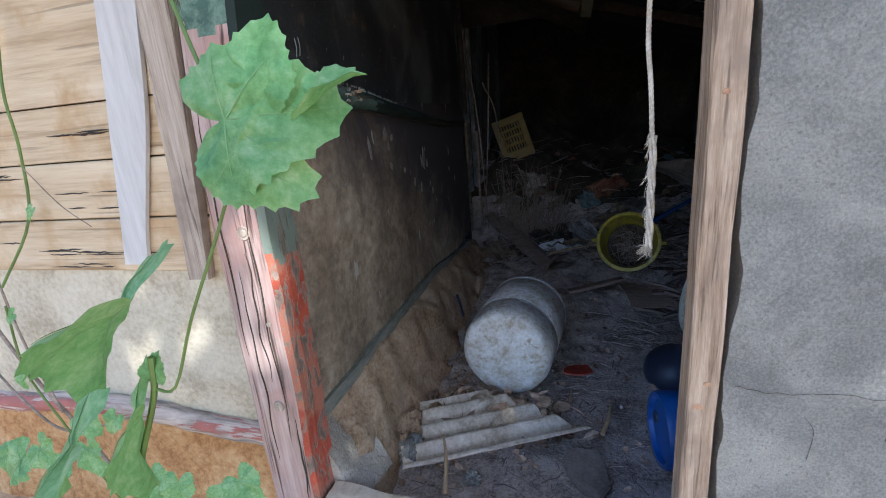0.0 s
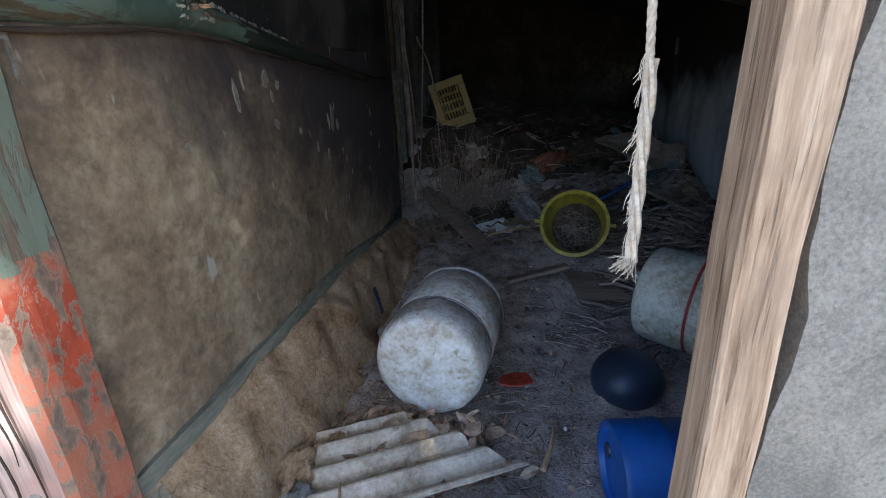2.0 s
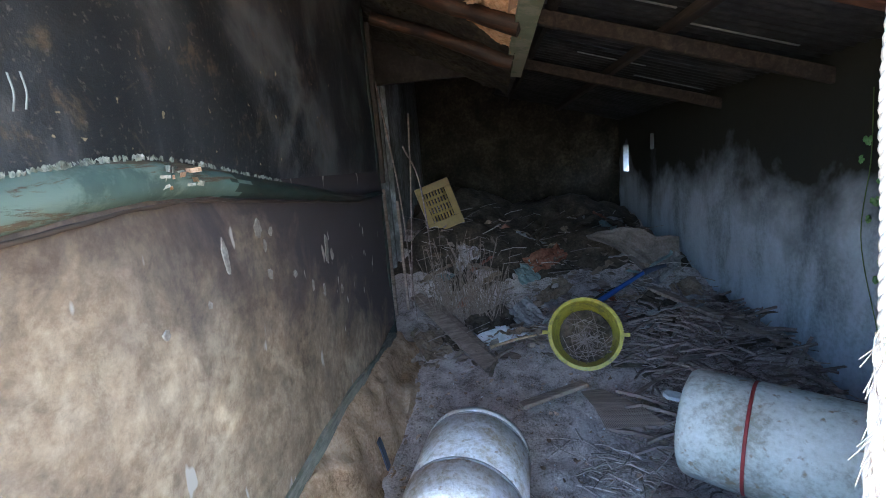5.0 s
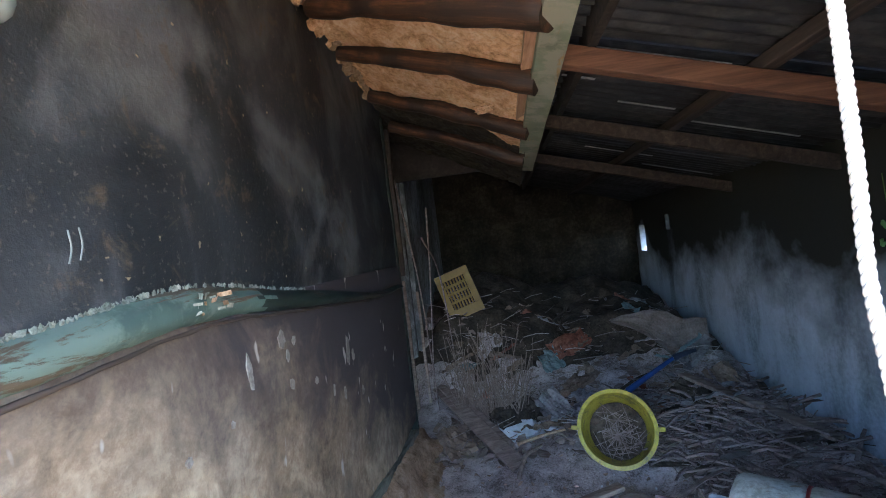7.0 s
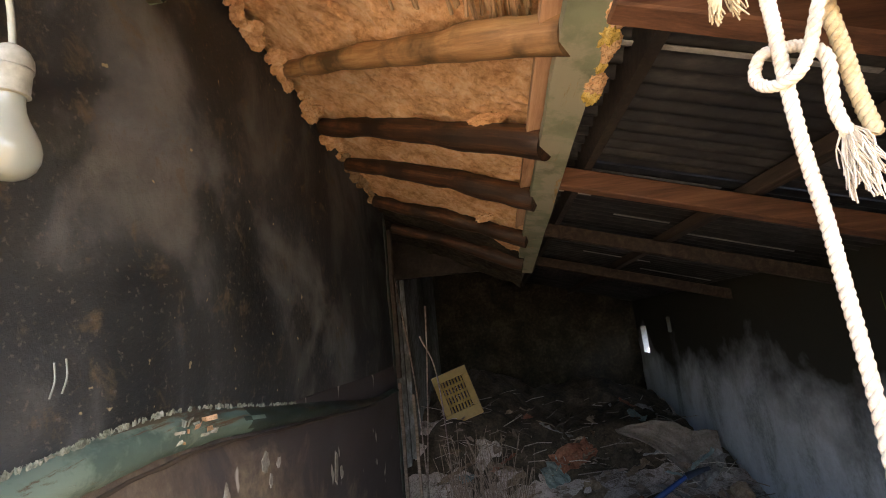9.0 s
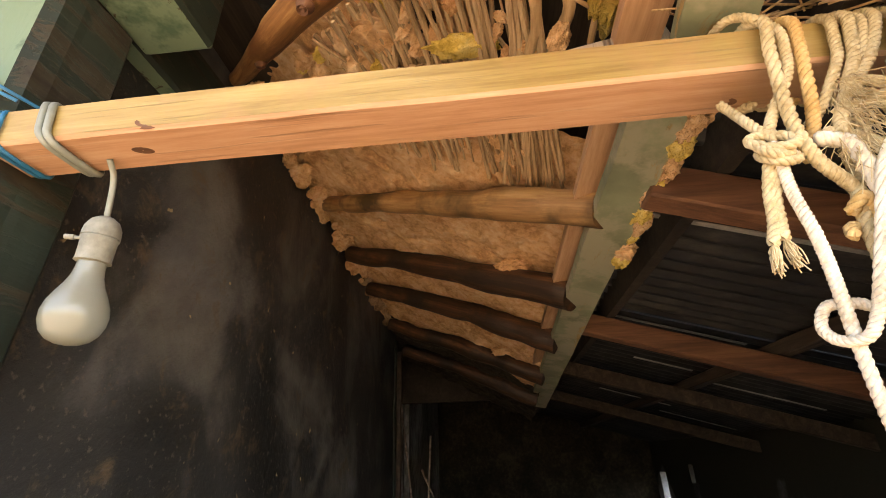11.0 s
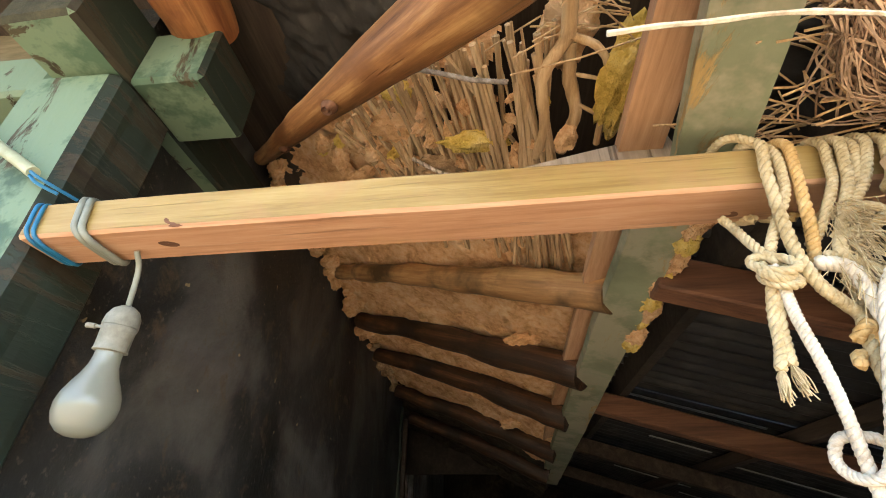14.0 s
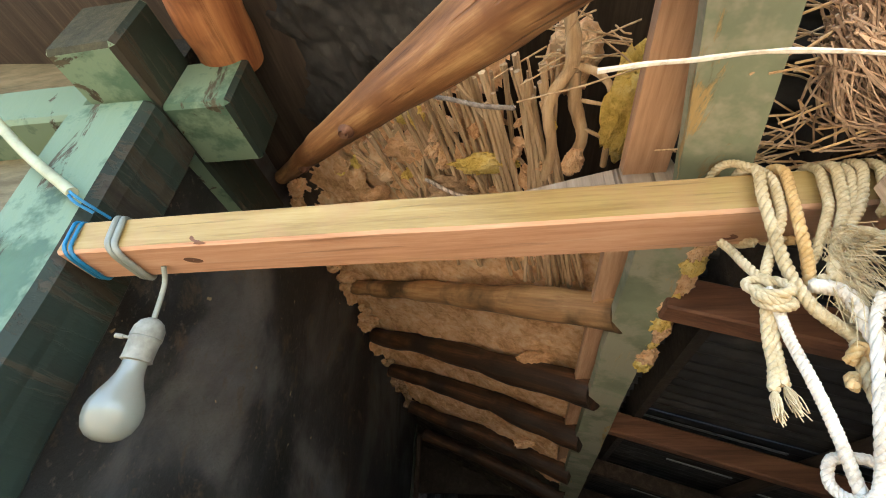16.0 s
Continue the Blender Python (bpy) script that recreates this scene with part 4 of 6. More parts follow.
lathe(bm, [(0.002, -0.20), (0.165, -0.20), (0.205, -0.02), (0.205, -0.012), (0.222, -0.012), (0.222, 0.006), (0.200, 0.008), (0.192, -0.02), (0.158, -0.188), (0.002, -0.188)], 56, tub_m)
part("shell", bm, YELLOW, tub, smooth=False)
bm = bmesh.new()
def tub_fill(u, v):
    a, r = 2 * math.pi * u, 0.163 * v
    x, y = r * math.cos(a), r * math.sin(a)
    return tub_m @ Vector((x, y, -0.145 + 0.02 * y / 0.18 + 0.012 * nz(x * 30, y * 30) + 0.008 * nz(x * 70, y * 70)))
sheet_grid(bm, 48, 14, tub_fill)
part("dirt_fill", bm, RAGDARK, tub, "dry dirt and straw")
for s in (-1, 1):
    bm = bmesh.new()
    block(bm, (-0.022, -0.012, -0.014), (0.022, 0.012, 0.004), 0.003, tub_m @ pose(s * 0.236, 0, 0))
    part("handle", bm, YELLOW, tub, "yellow lug handle")
q = random.Random(5)
bm = bmesh.new()
for _ in range(70):
    a, r = q.uniform(0, 6.28), q.uniform(0, 0.13)
    c = Vector((r * math.cos(a), r * math.sin(a) - 0.02, -0.10))
    w = q.uniform(0, 6.28)
    e = Vector((math.cos(w), math.sin(w), q.uniform(-0.1, 0.25))) * q.uniform(0.03, 0.09)
    tube(bm, [tub_m @ (c - e), tub_m @ (c + Vector((0, 0, 0.008))), tub_m @ (c + e)], 0.0018, 4)
tagged(part("tub_straw", bm, DARKBARK, tub, "dry stalks"), kind="stuff")
# crate hung on its side above the heap
crate = tagged(new("yellow_crate"), "faded yellow slatted plastic crate on rubbish heap", "crate")
cm = pose(-0.315, 4.78, 1.03, 0, -17, 10) @ pose(0, 0, 0, -8, 0, 0)
W, H, D = 0.32, 0.43, 0.24
def crate_bar(name, lo, hi):
    bm = bmesh.new()
    block(bm, lo, hi, 0.003, cm)
    part(name, bm, CRATEMAT, crate)
crate_bar("rim", (-W / 2, 0, H / 2 - 0.07), (W / 2, 0.02, H / 2))
crate_bar("rim", (-W / 2, 0, -H / 2), (W / 2, 0.02, -H / 2 + 0.09))
crate_bar("rim", (-W / 2, 0.001, -H / 2 + 0.09), (-W / 2 + 0.06, 0.02, H / 2 - 0.07))
crate_bar("rim", (W / 2 - 0.06, 0.001, -H / 2 + 0.09), (W / 2, 0.02, H / 2 - 0.07))
for k in range(7):
    x = -W / 2 + 0.06 + (k + 0.5) * (W - 0.12) / 7
    crate_bar("slat", (x - 0.008, 0.003, -H / 2 + 0.09), (x + 0.008, 0.018, H / 2 - 0.07))
for z in (-0.06, 0.02, 0.09):
    crate_bar("slat", (-W / 2 + 0.06, 0.005, z - 0.012), (W / 2 - 0.06, 0.016, z + 0.012))
crate_bar("side", (-W / 2, 0.021, -H / 2), (-W / 2 + 0.012, D, H / 2))
crate_bar("side", (W / 2 - 0.012, 0.021, -H / 2), (W / 2, D, H / 2))
crate_bar("side", (-W / 2 + 0.012, 0.021, H / 2 - 0.012), (W / 2 - 0.012, D, H / 2))
crate_bar("side", (-W / 2 + 0.012, 0.021, -H / 2), (W / 2 - 0.012, D, -H / 2 + 0.012))

# ---- on the floor ----
bm = bmesh.new()
def old_sheet(u, v):
    a, b = Vector((0.635, 0.31)), Vector((-0.14, 0.34))
    o = Vector((-0.39, 1.27)) + a * u * 1.06 * (1 - 0.45 * v + 0.03 * nz(v * 9, 2)) + b * v
    return Vector((o.x, o.y, 0.058 + 0.019 * math.sin(2 * math.pi * (v * 3.9 + 0.15)) + 0.02 * v + 0.004 * nz(u * 9, v * 9)))
solid_grid(bm, 24, 48, old_sheet, (0, 0, -0.007))
tagged(part("corrugated_sheet", bm, SLATE, smooth=False), "broken piece of old corrugated cement sheet", "sheet")


def slab(name, at, size, turn, material, label, category, seed, group=""):
    """A flat broken piece with an irregular outline."""
    q = random.Random(seed)
    bm = bmesh.new()
    n = 9
    ring = []
    for k in range(n):
        w = 2 * math.pi * k / n
        s = q.uniform(0.78, 1.1)
        sq = 1 / max(abs(math.cos(w)), abs(math.sin(w))) ** 0.6
        ring.append(Vector((size[0] / 2 * math.cos(w) * s * sq, size[1] / 2 * math.sin(w) * s * sq, 0)))
    M = pose(*at, *turn)
    top = [bm.verts.new(M @ (p * 0.97 + Vector((0, 0, size[2] / 2)))) for p in ring]
    mid = [bm.verts.new(M @ p) for p in ring]
    low = [bm.verts.new(M @ (p * 0.98 - Vector((0, 0, size[2] / 2)))) for p in ring]
    bm.faces.new(top)
    bm.faces.new(low[::-1])
    for a, b in ((top, mid), (mid, low)):
        for k in range(n):
            bm.faces.new((a[k], b[k], b[(k + 1) % n], a[(k + 1) % n]))
    return tagged(part(name, bm, material), label, category, group)


slab("stone_slab", (0.262, 1.40, 0.035), (0.16, 0.22, 0.03), (4, 3, 12), STONE, "flat brown stone slab on the floor", "stone", 3)
for k, (x, y, s) in enumerate(((-0.03, 1.73, 0.11), (0.03, 1.70, 0.09), (-0.10, 1.68, 0.10), (-0.19, 1.72, 0.08), (0.10, 1.72, 0.07))):
    slab("card_scrap", (x, y, 0.05 + 0.01 * k), (s, s * 0.8, 0.006), (12 - 7 * k, 8 * k - 14, 40 * k), LITTER, "curled brown scrap of cardboard", "scrap", 30 + k, "card scraps")
slab("red_wrapper", (0.24, 2.09, 0.03), (0.17, 0.085, 0.008), (4, 6, 25), REDSCRAP, "crumpled red wrapper on the floor", "wrapper", 12)
slab("blue_scrap", (0.92, 2.78, 0.21), (0.12, 0.05, 0.02), (14, 10, -12), PAPER, "pale blue-white plastic scrap", "scrap", 14)
for k, (x, y, s, a) in enumerate(((0.07, 3.66, 0.26, 10), (0.21, 3.70, 0.17, 60), (0.14, 3.80, 0.15, 130), (0.29, 3.66, 0.09, 20), (0.30, 3.98, 0.07, 0), (-0.05, 3.70, 0.10, 40))):
    slab("foam_scrap", (x, y, floor_z(x, y) + 0.045), (s, s * 0.55, 0.03), (30 - 9 * k, 10 * k - 12, a), PAPER, "broken white foam scrap", "scrap", 40 + k, "foam scraps")


def stick(name, pts, r, material, label, rough=0.3):
    bm = bmesh.new()
    tube(bm, along(pts, 18), lambda s: r * (1 - 0.45 * s), 8, rough, pts[0][0] * 9)
    return tagged(part(name, bm, material, smooth=True), label, "stick")


stick("bent_stick", [(0.06, 3.50, 0.20), (0.25, 3.56, 0.225), (0.46, 3.58, 0.25)], 0.011, TWIG, "pale bent stick on the rubbish")
stick("bent_stick", [(0.33, 1.62, 0.03), (0.36, 1.70, 0.05), (0.38, 1.80, 0.04)], 0.010, TWIG, "short pale stick on the floor")
stick("bent_stick", [(-0.20, 1.16, 0.10), (-0.23, 1.30, 0.11), (-0.28, 1.45, 0.09)], 0.008, TWIG, "short pale stick by the door sill")
stick("bent_stick", [(0.05, 3.10, 0.20), (0.10, 3.25, 0.24), (0.20, 3.42, 0.22)], 0.014, BARK, "grey forked stick on the rubbish")
for k, (a, b, w) in enumerate((((-0.52, 4.25, 0.36), (0.06, 3.22, 0.20), 0.10), ((-0.40, 4.22, 0.34), (0.02, 3.48, 0.20), 0.05), ((0.55, 3.0, 0.18), (0.20, 2.88, 0.13), 0.06), ((1.2, 3.9, 0.42), (1.62, 3.1, 0.30), 0.07), ((0.16, 2.55, 0.07), (0.12, 2.28, 0.05), 0.05))):
    a, b = Vector(a), Vector(b)
    bm = bmesh.new()
    block(bm, (0, -w / 2, -0.011), ((b - a).length, w / 2, 0.011), 0.003, Matrix.Translation(a) @ (b - a).to_track_quat("X", "Z").to_matrix().to_4x4() @ pose(0, 0, 0, 18 - 7 * k, 0, 0))
    tagged(part("old_plank", bm, BARK), "grey-brown old plank on the rubbish", "plank", "old planks")
stick("black_pole", [(1.19, 4.0, 0.505), (1.27, 4.0, 0.53), (1.345, 4.0, 0.548)], 0.024, NAVY, "short black bar lying on the blue pole", 0.2)
stick("blue_pole", [(0.86, 4.0, 0.30), (1.02, 4.0, 0.40), (1.20, 4.0, 0.51)], 0.024, BLUE, "blue plastic pole stuck in rubbish", 0.0)
# bent board and dark sacking on the heap
bm = bmesh.new()
def bent_sheet(u, v):
    x = 0.91 + 0.71 * u + 0.02 * nz(v * 5, u * 3)
    top = 0.715 + 0.075 * math.sin(math.pi * min(1, u * 1.3)) - 0.05 * u
    low = top - 0.02 - 0.52 * u + 0.42 * max(0, u - 0.66)
    z = top + (low - top) * v + 0.02 * nz(u * 6, v * 6)
    return Vector((x, 4.50 - 0.16 * v * u - 0.08 * abs(v - 0.55) + 0.04 * nz(u * 4, v * 4, 2), z))
solid_grid(bm, 20, 12, bent_sheet, (0, 0.012, 0))
tagged(part("bent_board", bm, STONE), "grey-brown bent sheet leaning on the heap", "sheet")
# the sheet's dark colour stands in for dim light over the back heap
bm = bmesh.new()
def sack(u, v):
    x, y = -0.74 + 2.46 * u, 4.45 + 2.05 * v
    z = floor_z(x, y) + 0.10 * math.sin(math.pi * u) * math.sin(math.pi * v) + 0.07 * nz(x * 4, y * 4, 8) + 0.03 * nz(x * 11, y * 11, 9)
    return Vector((x, y, z + 0.02))
sheet_grid(bm, 90, 70, sack)
tagged(part("sacking", bm, RAGDARK, smooth=True), "old sacking over the heap, coloured dark for dimness", "sacking")
# brush of stiff stalks
brush = tagged(new("stalk_brush"), "flat worn brush of stiff grey stalks", "brush")
for k in range(34):
    s = k / 33
    a = Vector((0.52 + 0.10 * s, 2.95 + 0.02 * s, 0.16))
    bm = bmesh.new()
    tube(bm, along([a, a + Vector((0.03 + 0.10 * s, -0.16, 0.0)), a + Vector((0.05 + 0.18 * s, -0.30, -0.03))], 4), 0.0032, 4)
    part("stalk", bm, BARK, brush)

# ---- corner behind the house: loose boards ----
timber("upright_board", (-0.665, 3.70, 1.30), (-0.56, 3.74, 2.30), DARKWOOD, "grey upright board at the house corner", "board", 0.004)
timber("corner_stud", (-0.625, 3.60, 0.10), (-0.575, 3.65, 2.36), DARKBEAM, "dark corner stud of the house wall", "stud", 0.004)
for k in range(2):
    x = -0.64 + 0.07 * k
    timber("thin_lath", (x, 3.95 + 0.12 * k, 0.3), (x + 0.02, 3.97 + 0.12 * k, 1.25 - 0.1 * k), BARK, "thin upright lath behind the corner", "lath", 0.002, None)

# ---- straw, leaves and litter ----
q = random.Random(21)
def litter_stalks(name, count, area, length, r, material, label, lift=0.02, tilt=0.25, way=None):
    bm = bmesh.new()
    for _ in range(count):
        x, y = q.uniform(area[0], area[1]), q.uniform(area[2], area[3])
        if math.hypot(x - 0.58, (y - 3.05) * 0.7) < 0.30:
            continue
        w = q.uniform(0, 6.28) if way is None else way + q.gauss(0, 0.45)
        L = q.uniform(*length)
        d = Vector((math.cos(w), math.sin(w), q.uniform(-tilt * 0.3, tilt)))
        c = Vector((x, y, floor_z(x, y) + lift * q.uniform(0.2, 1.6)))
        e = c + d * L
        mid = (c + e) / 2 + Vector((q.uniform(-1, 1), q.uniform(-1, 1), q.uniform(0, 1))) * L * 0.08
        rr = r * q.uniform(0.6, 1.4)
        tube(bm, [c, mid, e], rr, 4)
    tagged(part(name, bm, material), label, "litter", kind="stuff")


litter_stalks("straw_litter", 1300, (0.40, 1.66, 2.35, 4.1), (0.04, 0.18), 0.0030, STRAW, "dry straw and stalks strewn over the floor", 0.03, 0.2)
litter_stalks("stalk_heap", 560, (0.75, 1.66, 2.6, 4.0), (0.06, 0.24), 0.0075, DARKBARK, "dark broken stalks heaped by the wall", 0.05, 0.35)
litter_stalks("heap_straw", 420, (-0.5, 1.6, 3.6, 5.6), (0.06, 0.28), 0.0032, STRAW, "straw and twigs over the rubbish heap", 0.04, 0.4)
litter_stalks("hanging_twigs", 340, (-0.30, 0.16, 3.80, 4.08), (0.12, 0.32), 0.0034, BARK, "bundle of thin brushwood twigs", 0.02, 2.5, 1.7)
litter_stalks("fine_twigs", 420, (-0.35, 0.5, 1.25, 2.4), (0.02, 0.09), 0.0018, STRAW, "fine twigs on the earth floor", 0.01, 0.15)


def scraps(name, count, place, size, material, label, curl=0.35, slim=(0.4, 0.8)):
    """Small curled flakes lying on the floor, joined as one."""
    bm = bmesh.new()
    for _ in range(count):
        x, y, up = place()
        s = q.uniform(*size)
        M = pose(x, y, floor_z(x, y) + up, q.uniform(-35, 35), q.uniform(-35, 35), q.uniform(0, 360))
        w = q.uniform(*slim)
        c = s * curl * q.uniform(-1, 1)
        pts = [(-s, 0, c), (-s * 0.4, -s * w, 0), (s * 0.4, -s * w * 0.8, 0.0), (s, 0, c), (s * 0.35, s * w, 0.1 * s), (-s * 0.45, s * w * 0.9, -0.1 * s), (0, 0, -abs(c) * 0.6)]
        v = [bm.verts.new(M @ Vector(p)) for p in pts]
        for k in range(6):
            bm.faces.new((v[k], v[(k + 1) % 6], v[6]))
    tagged(part(name, bm, material), label, "litter", kind="stuff")


scraps("leaf_litter", 560, lambda: (q.gauss(-0.16, 0.15), q.gauss(1.70, 0.07), q.uniform(0.015, 0.05)), (0.018, 0.055), LITTER, "dead curled leaves drifted against the float", 0.45, (0.18, 0.5))
scraps("loose_leaves", 900, lambda: (q.uniform(-0.4, 1.5), q.uniform(1.2, 4.2), q.uniform(0.004, 0.02)), (0.006, 0.022), LITTER, "dead leaves scattered over the floor")
scraps("rubbish_flakes", 700, lambda: (q.uniform(-0.5, 1.65), q.uniform(3.3, 5.6), q.uniform(0.01, 0.07)), (0.015, 0.06), BARK, "dusty flakes and rags on the heap")
scraps("pale_bits", 220, lambda: (q.uniform(-0.3, 1.4), q.uniform(1.25, 4.0), 0.012), (0.004, 0.010), PAPER, "small pale crumbs on the floor")
scraps("clay_crumbs", 240, lambda: (q.gauss(-0.30, 0.07), q.uniform(1.35, 2.5), q.uniform(0.0, 0.03)), (0.006, 0.02), CLAYDARK, "crumbs of fallen clay along the footing", 0.8)

for k, (y, z) in enumerate(((1.305, 1.53), (1.325, 1.535))):
    bm = bmesh.new()
    tube(bm, along([(-0.574, y, z - 0.025), (-0.573, y + 0.006, z), (-0.574, y + 0.004, z + 0.028)], 8), 0.0015, 5)
    tagged(part("chalk_mark", bm, WIRE), "pale chalk stroke on the sooty wall", "mark", "chalk marks")

# limewash splashes that ran down the plaster
WASH = rough_mat("thin_limewash", (0.15, 0.135, 0.115), (0.25, 0.235, 0.205), (0.36, 0.345, 0.31), 14, 90, 0.9, 0.3, 0.003)
wq = random.Random(52)
def splash(y, z, w, h, seed):
    """A ragged blot a hair proud of the wall, longer downwards."""
    bm = bmesh.new()
    n = 22
    ring = []
    for k in range(n):
        a = 2 * math.pi * k / n
        r = 1 + 0.45 * nz(math.cos(a) * 2 + seed, math.sin(a) * 2)
        yy, zz = y + w / 2 * math.cos(a) * r, z + h / 2 * math.sin(a) * r
        u, v = (yy - 1.06) / 2.56, (zz - 0.36) / 1.02
        ring.append(Vector((-0.58 + 0.012 * nz(u * 7, v * 4) + 0.004 * nz(u * 30, v * 20) + 0.0025, yy, zz)))
    mid = sum(ring, Vector()) / n + Vector((0.0006, 0, 0))
    c = bm.verts.new(mid)
    vs = [bm.verts.new(p) for p in ring]
    low = [bm.verts.new(p - Vector((0.004, 0, 0))) for p in ring]
    for k in range(n):
        bm.faces.new((c, vs[k], vs[(k + 1) % n]))
        bm.faces.new((vs[k], low[k], low[(k + 1) % n], vs[(k + 1) % n]))
    tagged(part("limewash_splash", bm, WASH, smooth=True), "pale limewash splash run down the plaster", "stain", "limewash splashes")
for k, (y, z, w, h) in enumerate(((1.775, 1.205, 0.030, 0.105), (1.775, 1.175, 0.022, 0.06), (1.955, 1.245, 0.045, 0.07), (1.985, 1.19, 0.022, 0.05), (2.03, 1.225, 0.028, 0.035), (1.99, 1.10, 0.035, 0.04), (1.518, 1.085, 0.026, 0.026), (2.50, 1.08, 0.05, 0.14), (2.56, 1.05, 0.03, 0.06), (2.16, 1.06, 0.03, 0.03), (1.68, 1.10, 0.020, 0.022), (2.30, 0.98, 0.022, 0.05), (2.42, 0.93, 0.026, 0.06), (2.62, 0.88, 0.03, 0.05))):
    splash(y, z, w * 0.8, h * 0.8, k * 3.7)
# pale runs beside the pillar, under the beam
for k, (y, z, w, h) in enumerate(((1.135, 1.315, 0.045, 0.022), (1.15, 1.275, 0.012, 0.085), (1.118, 1.27, 0.010, 0.06))):
    splash(y, z, w, h, 60 + k * 3.7)
# crust of old paint and plaster along the beam's upper edge, a brown edge coloured dark for the shadow line along its
# lower one
CRUST = rough_mat("flaking_crust", (0.09, 0.10, 0.08), (0.20, 0.23, 0.19), (0.36, 0.37, 0.31), 20, 90, 0.95, 0.8, 0.006)
beam_ob = bpy.data.objects["wall_beam"]
for k in range(150):
    u = 0.01 + 0.42 * wq.random() ** 1.2
    y, low, high = beam_edge(u)
    r = wq.uniform(0.0015, 0.0050)
    bm = bmesh.new()
    bmesh.ops.create_icosphere(bm, subdivisions=1, radius=1.0)
    for v in bm.verts:
        v.co = Vector((-0.572, y, high - 0.004 + wq.uniform(-0.006, 0.005))) + Vector((v.co.x * r * 0.7, v.co.y * r * 1.6, v.co.z * r * 0.8)) * (1 + 0.3 * nz(v.co.x * 2 + k, v.co.y * 2, v.co.z * 2))
    part("crust", bm, CRUST, beam_ob, "flaking pale crust")
bm = bmesh.new()
tube(bm, [Vector((-0.566 + 0.003 * nz(k * 0.4, 2), beam_edge(k / 60)[0], beam_edge(k / 60)[1] - 0.003 + 0.003 * nz(k * 0.5, 7))) for k in range(50)], 0.0048, 7, 0.4, 3)
part("lower_lip", bm, DARKWOOD, beam_ob, "dark brown lower edge with its shadow line", smooth=True)
for k in range(14):
    y, z = 1.60 + wq.uniform(-0.05, 0.07), 1.405 + wq.uniform(-0.03, 0.015)
    bm = bmesh.new()
    sheet_pose = pose(-0.545 + wq.uniform(-0.006, 0.004), y, z, wq.uniform(-40, 40), 90 + wq.uniform(-35, 35), wq.uniform(-40, 40))
    size = wq.uniform(0.006, 0.020)
    solid_grid(bm, 4, 3, lambda u, v: sheet_pose @ Vector(((v - 0.5) * size * 0.7, (u - 0.5) * size * 2, 0.25 * size * math.sin(3 * u + k))), (0.0012, 0, 0))
    part("peeled_flake", bm, (CRUST, CLAYDARK, CRUST)[k % 3], beam_ob, "peeled yellow and white flake")
# blue-grey strap end on the clay footing
bm = bmesh.new()
solid_grid(bm, 3, 8, lambda u, v: Vector((-0.405 + 0.03 * v, 2.29 + 0.04 * u, 0.33 - 0.12 * v + 0.006 * math.sin(5 * v))), (0.006, 0, 0))
tagged(part("rubber_strap", bm, NAVY), "blue-grey rubber strap end on the clay footing", "strap")

# rags and crumpled sheets on the heap
rq = random.Random(77)
for k in range(70):
    x, y = rq.uniform(-0.45, 1.55), rq.uniform(3.55, 5.4)
    if math.hypot(x - 0.62, y - 3.35) < 0.35:
        continue
    s, tx, ty, tz = rq.uniform(0.06, 0.20), rq.uniform(-35, 35), rq.uniform(-35, 35), rq.uniform(0, 360)
    M = pose(x, y, floor_z(x, y) + 0.04 + 0.3 * s * abs(math.sin(radians(tx))), tx, ty, tz)
    bm = bmesh.new()
    solid_grid(bm, 12, 10, lambda u, v: M @ Vector(((u - 0.5) * 2 * s, (v - 0.5) * 1.4 * s * (0.8 + 0.3 * nz(u * 3, k)), 0.22 * s * nz(u * 4, v * 4, k * 3.1) + 0.10 * s * nz(u * 9, v * 9, k))), M.to_3x3() @ Vector((0, 0, 0.004)))
    mt = (RAGGREY, RAGBROWN, RAGDARK, RAGBROWN, RAGGREY, RAGDARK, PLASTIC, RAGBROWN, RUST)[k % 9]
    tagged(part("rag", bm, mt), {"grey_rag": "dusty crumpled grey rag on the heap", "dusty_teal_plastic": "crumpled teal plastic sheet on the heap", "rusty_red_scrap": "rusty red crumpled scrap on the heap"}.get(mt.name, "dusty crumpled brown rag on the heap"), "rag", "rags on the heap")
# flat strips of bark and wood beside the tub
for k in range(64):
    x, y = rq.uniform(0.80, 1.68), rq.uniform(2.9, 4.1)
    L, w, a = rq.uniform(0.14, 0.42), rq.uniform(0.010, 0.028), rq.gauss(0.3, 0.9)
    d, sd = Vector((math.cos(a), math.sin(a), rq.uniform(-0.1, 0.35))), Vector((-math.sin(a), math.cos(a), rq.uniform(-0.5, 0.5)))
    base = Vector((x, y, floor_z(x, y) + rq.uniform(0.02, 0.07)))
    bend = rq.uniform(-0.03, 0.05)
    bm = bmesh.new()
    solid_grid(bm, 6, 1, lambda u, v: base + d * L * (u - 0.3) + sd * w * (v - 0.5) * 2 * (1 - 0.5 * u) + Vector((0, 0, bend * math.sin(3 * u))), (0, 0, 0.004))
    tagged(part("bark_strip", bm, (DARKBARK, RAGDARK, STONE)[k % 3]), "dark flat strip of bark on the rubbish", "bark", "bark strips")
# hanging sticks behind the house corner
for k, (x, dx) in enumerate(((-0.56, 0.06), (-0.50, -0.07), (-0.44, 0.08))):
    y = 4.0 + 0.16 * k
    stick("dry_stick", [(x - dx, y, 2.0 - 0.22 * k), (x + 0.03, y + 0.03, 1.2), (x + dx, y + 0.1, 0.15)], 0.008, DARKBARK, "dry stick leaning behind the corner")

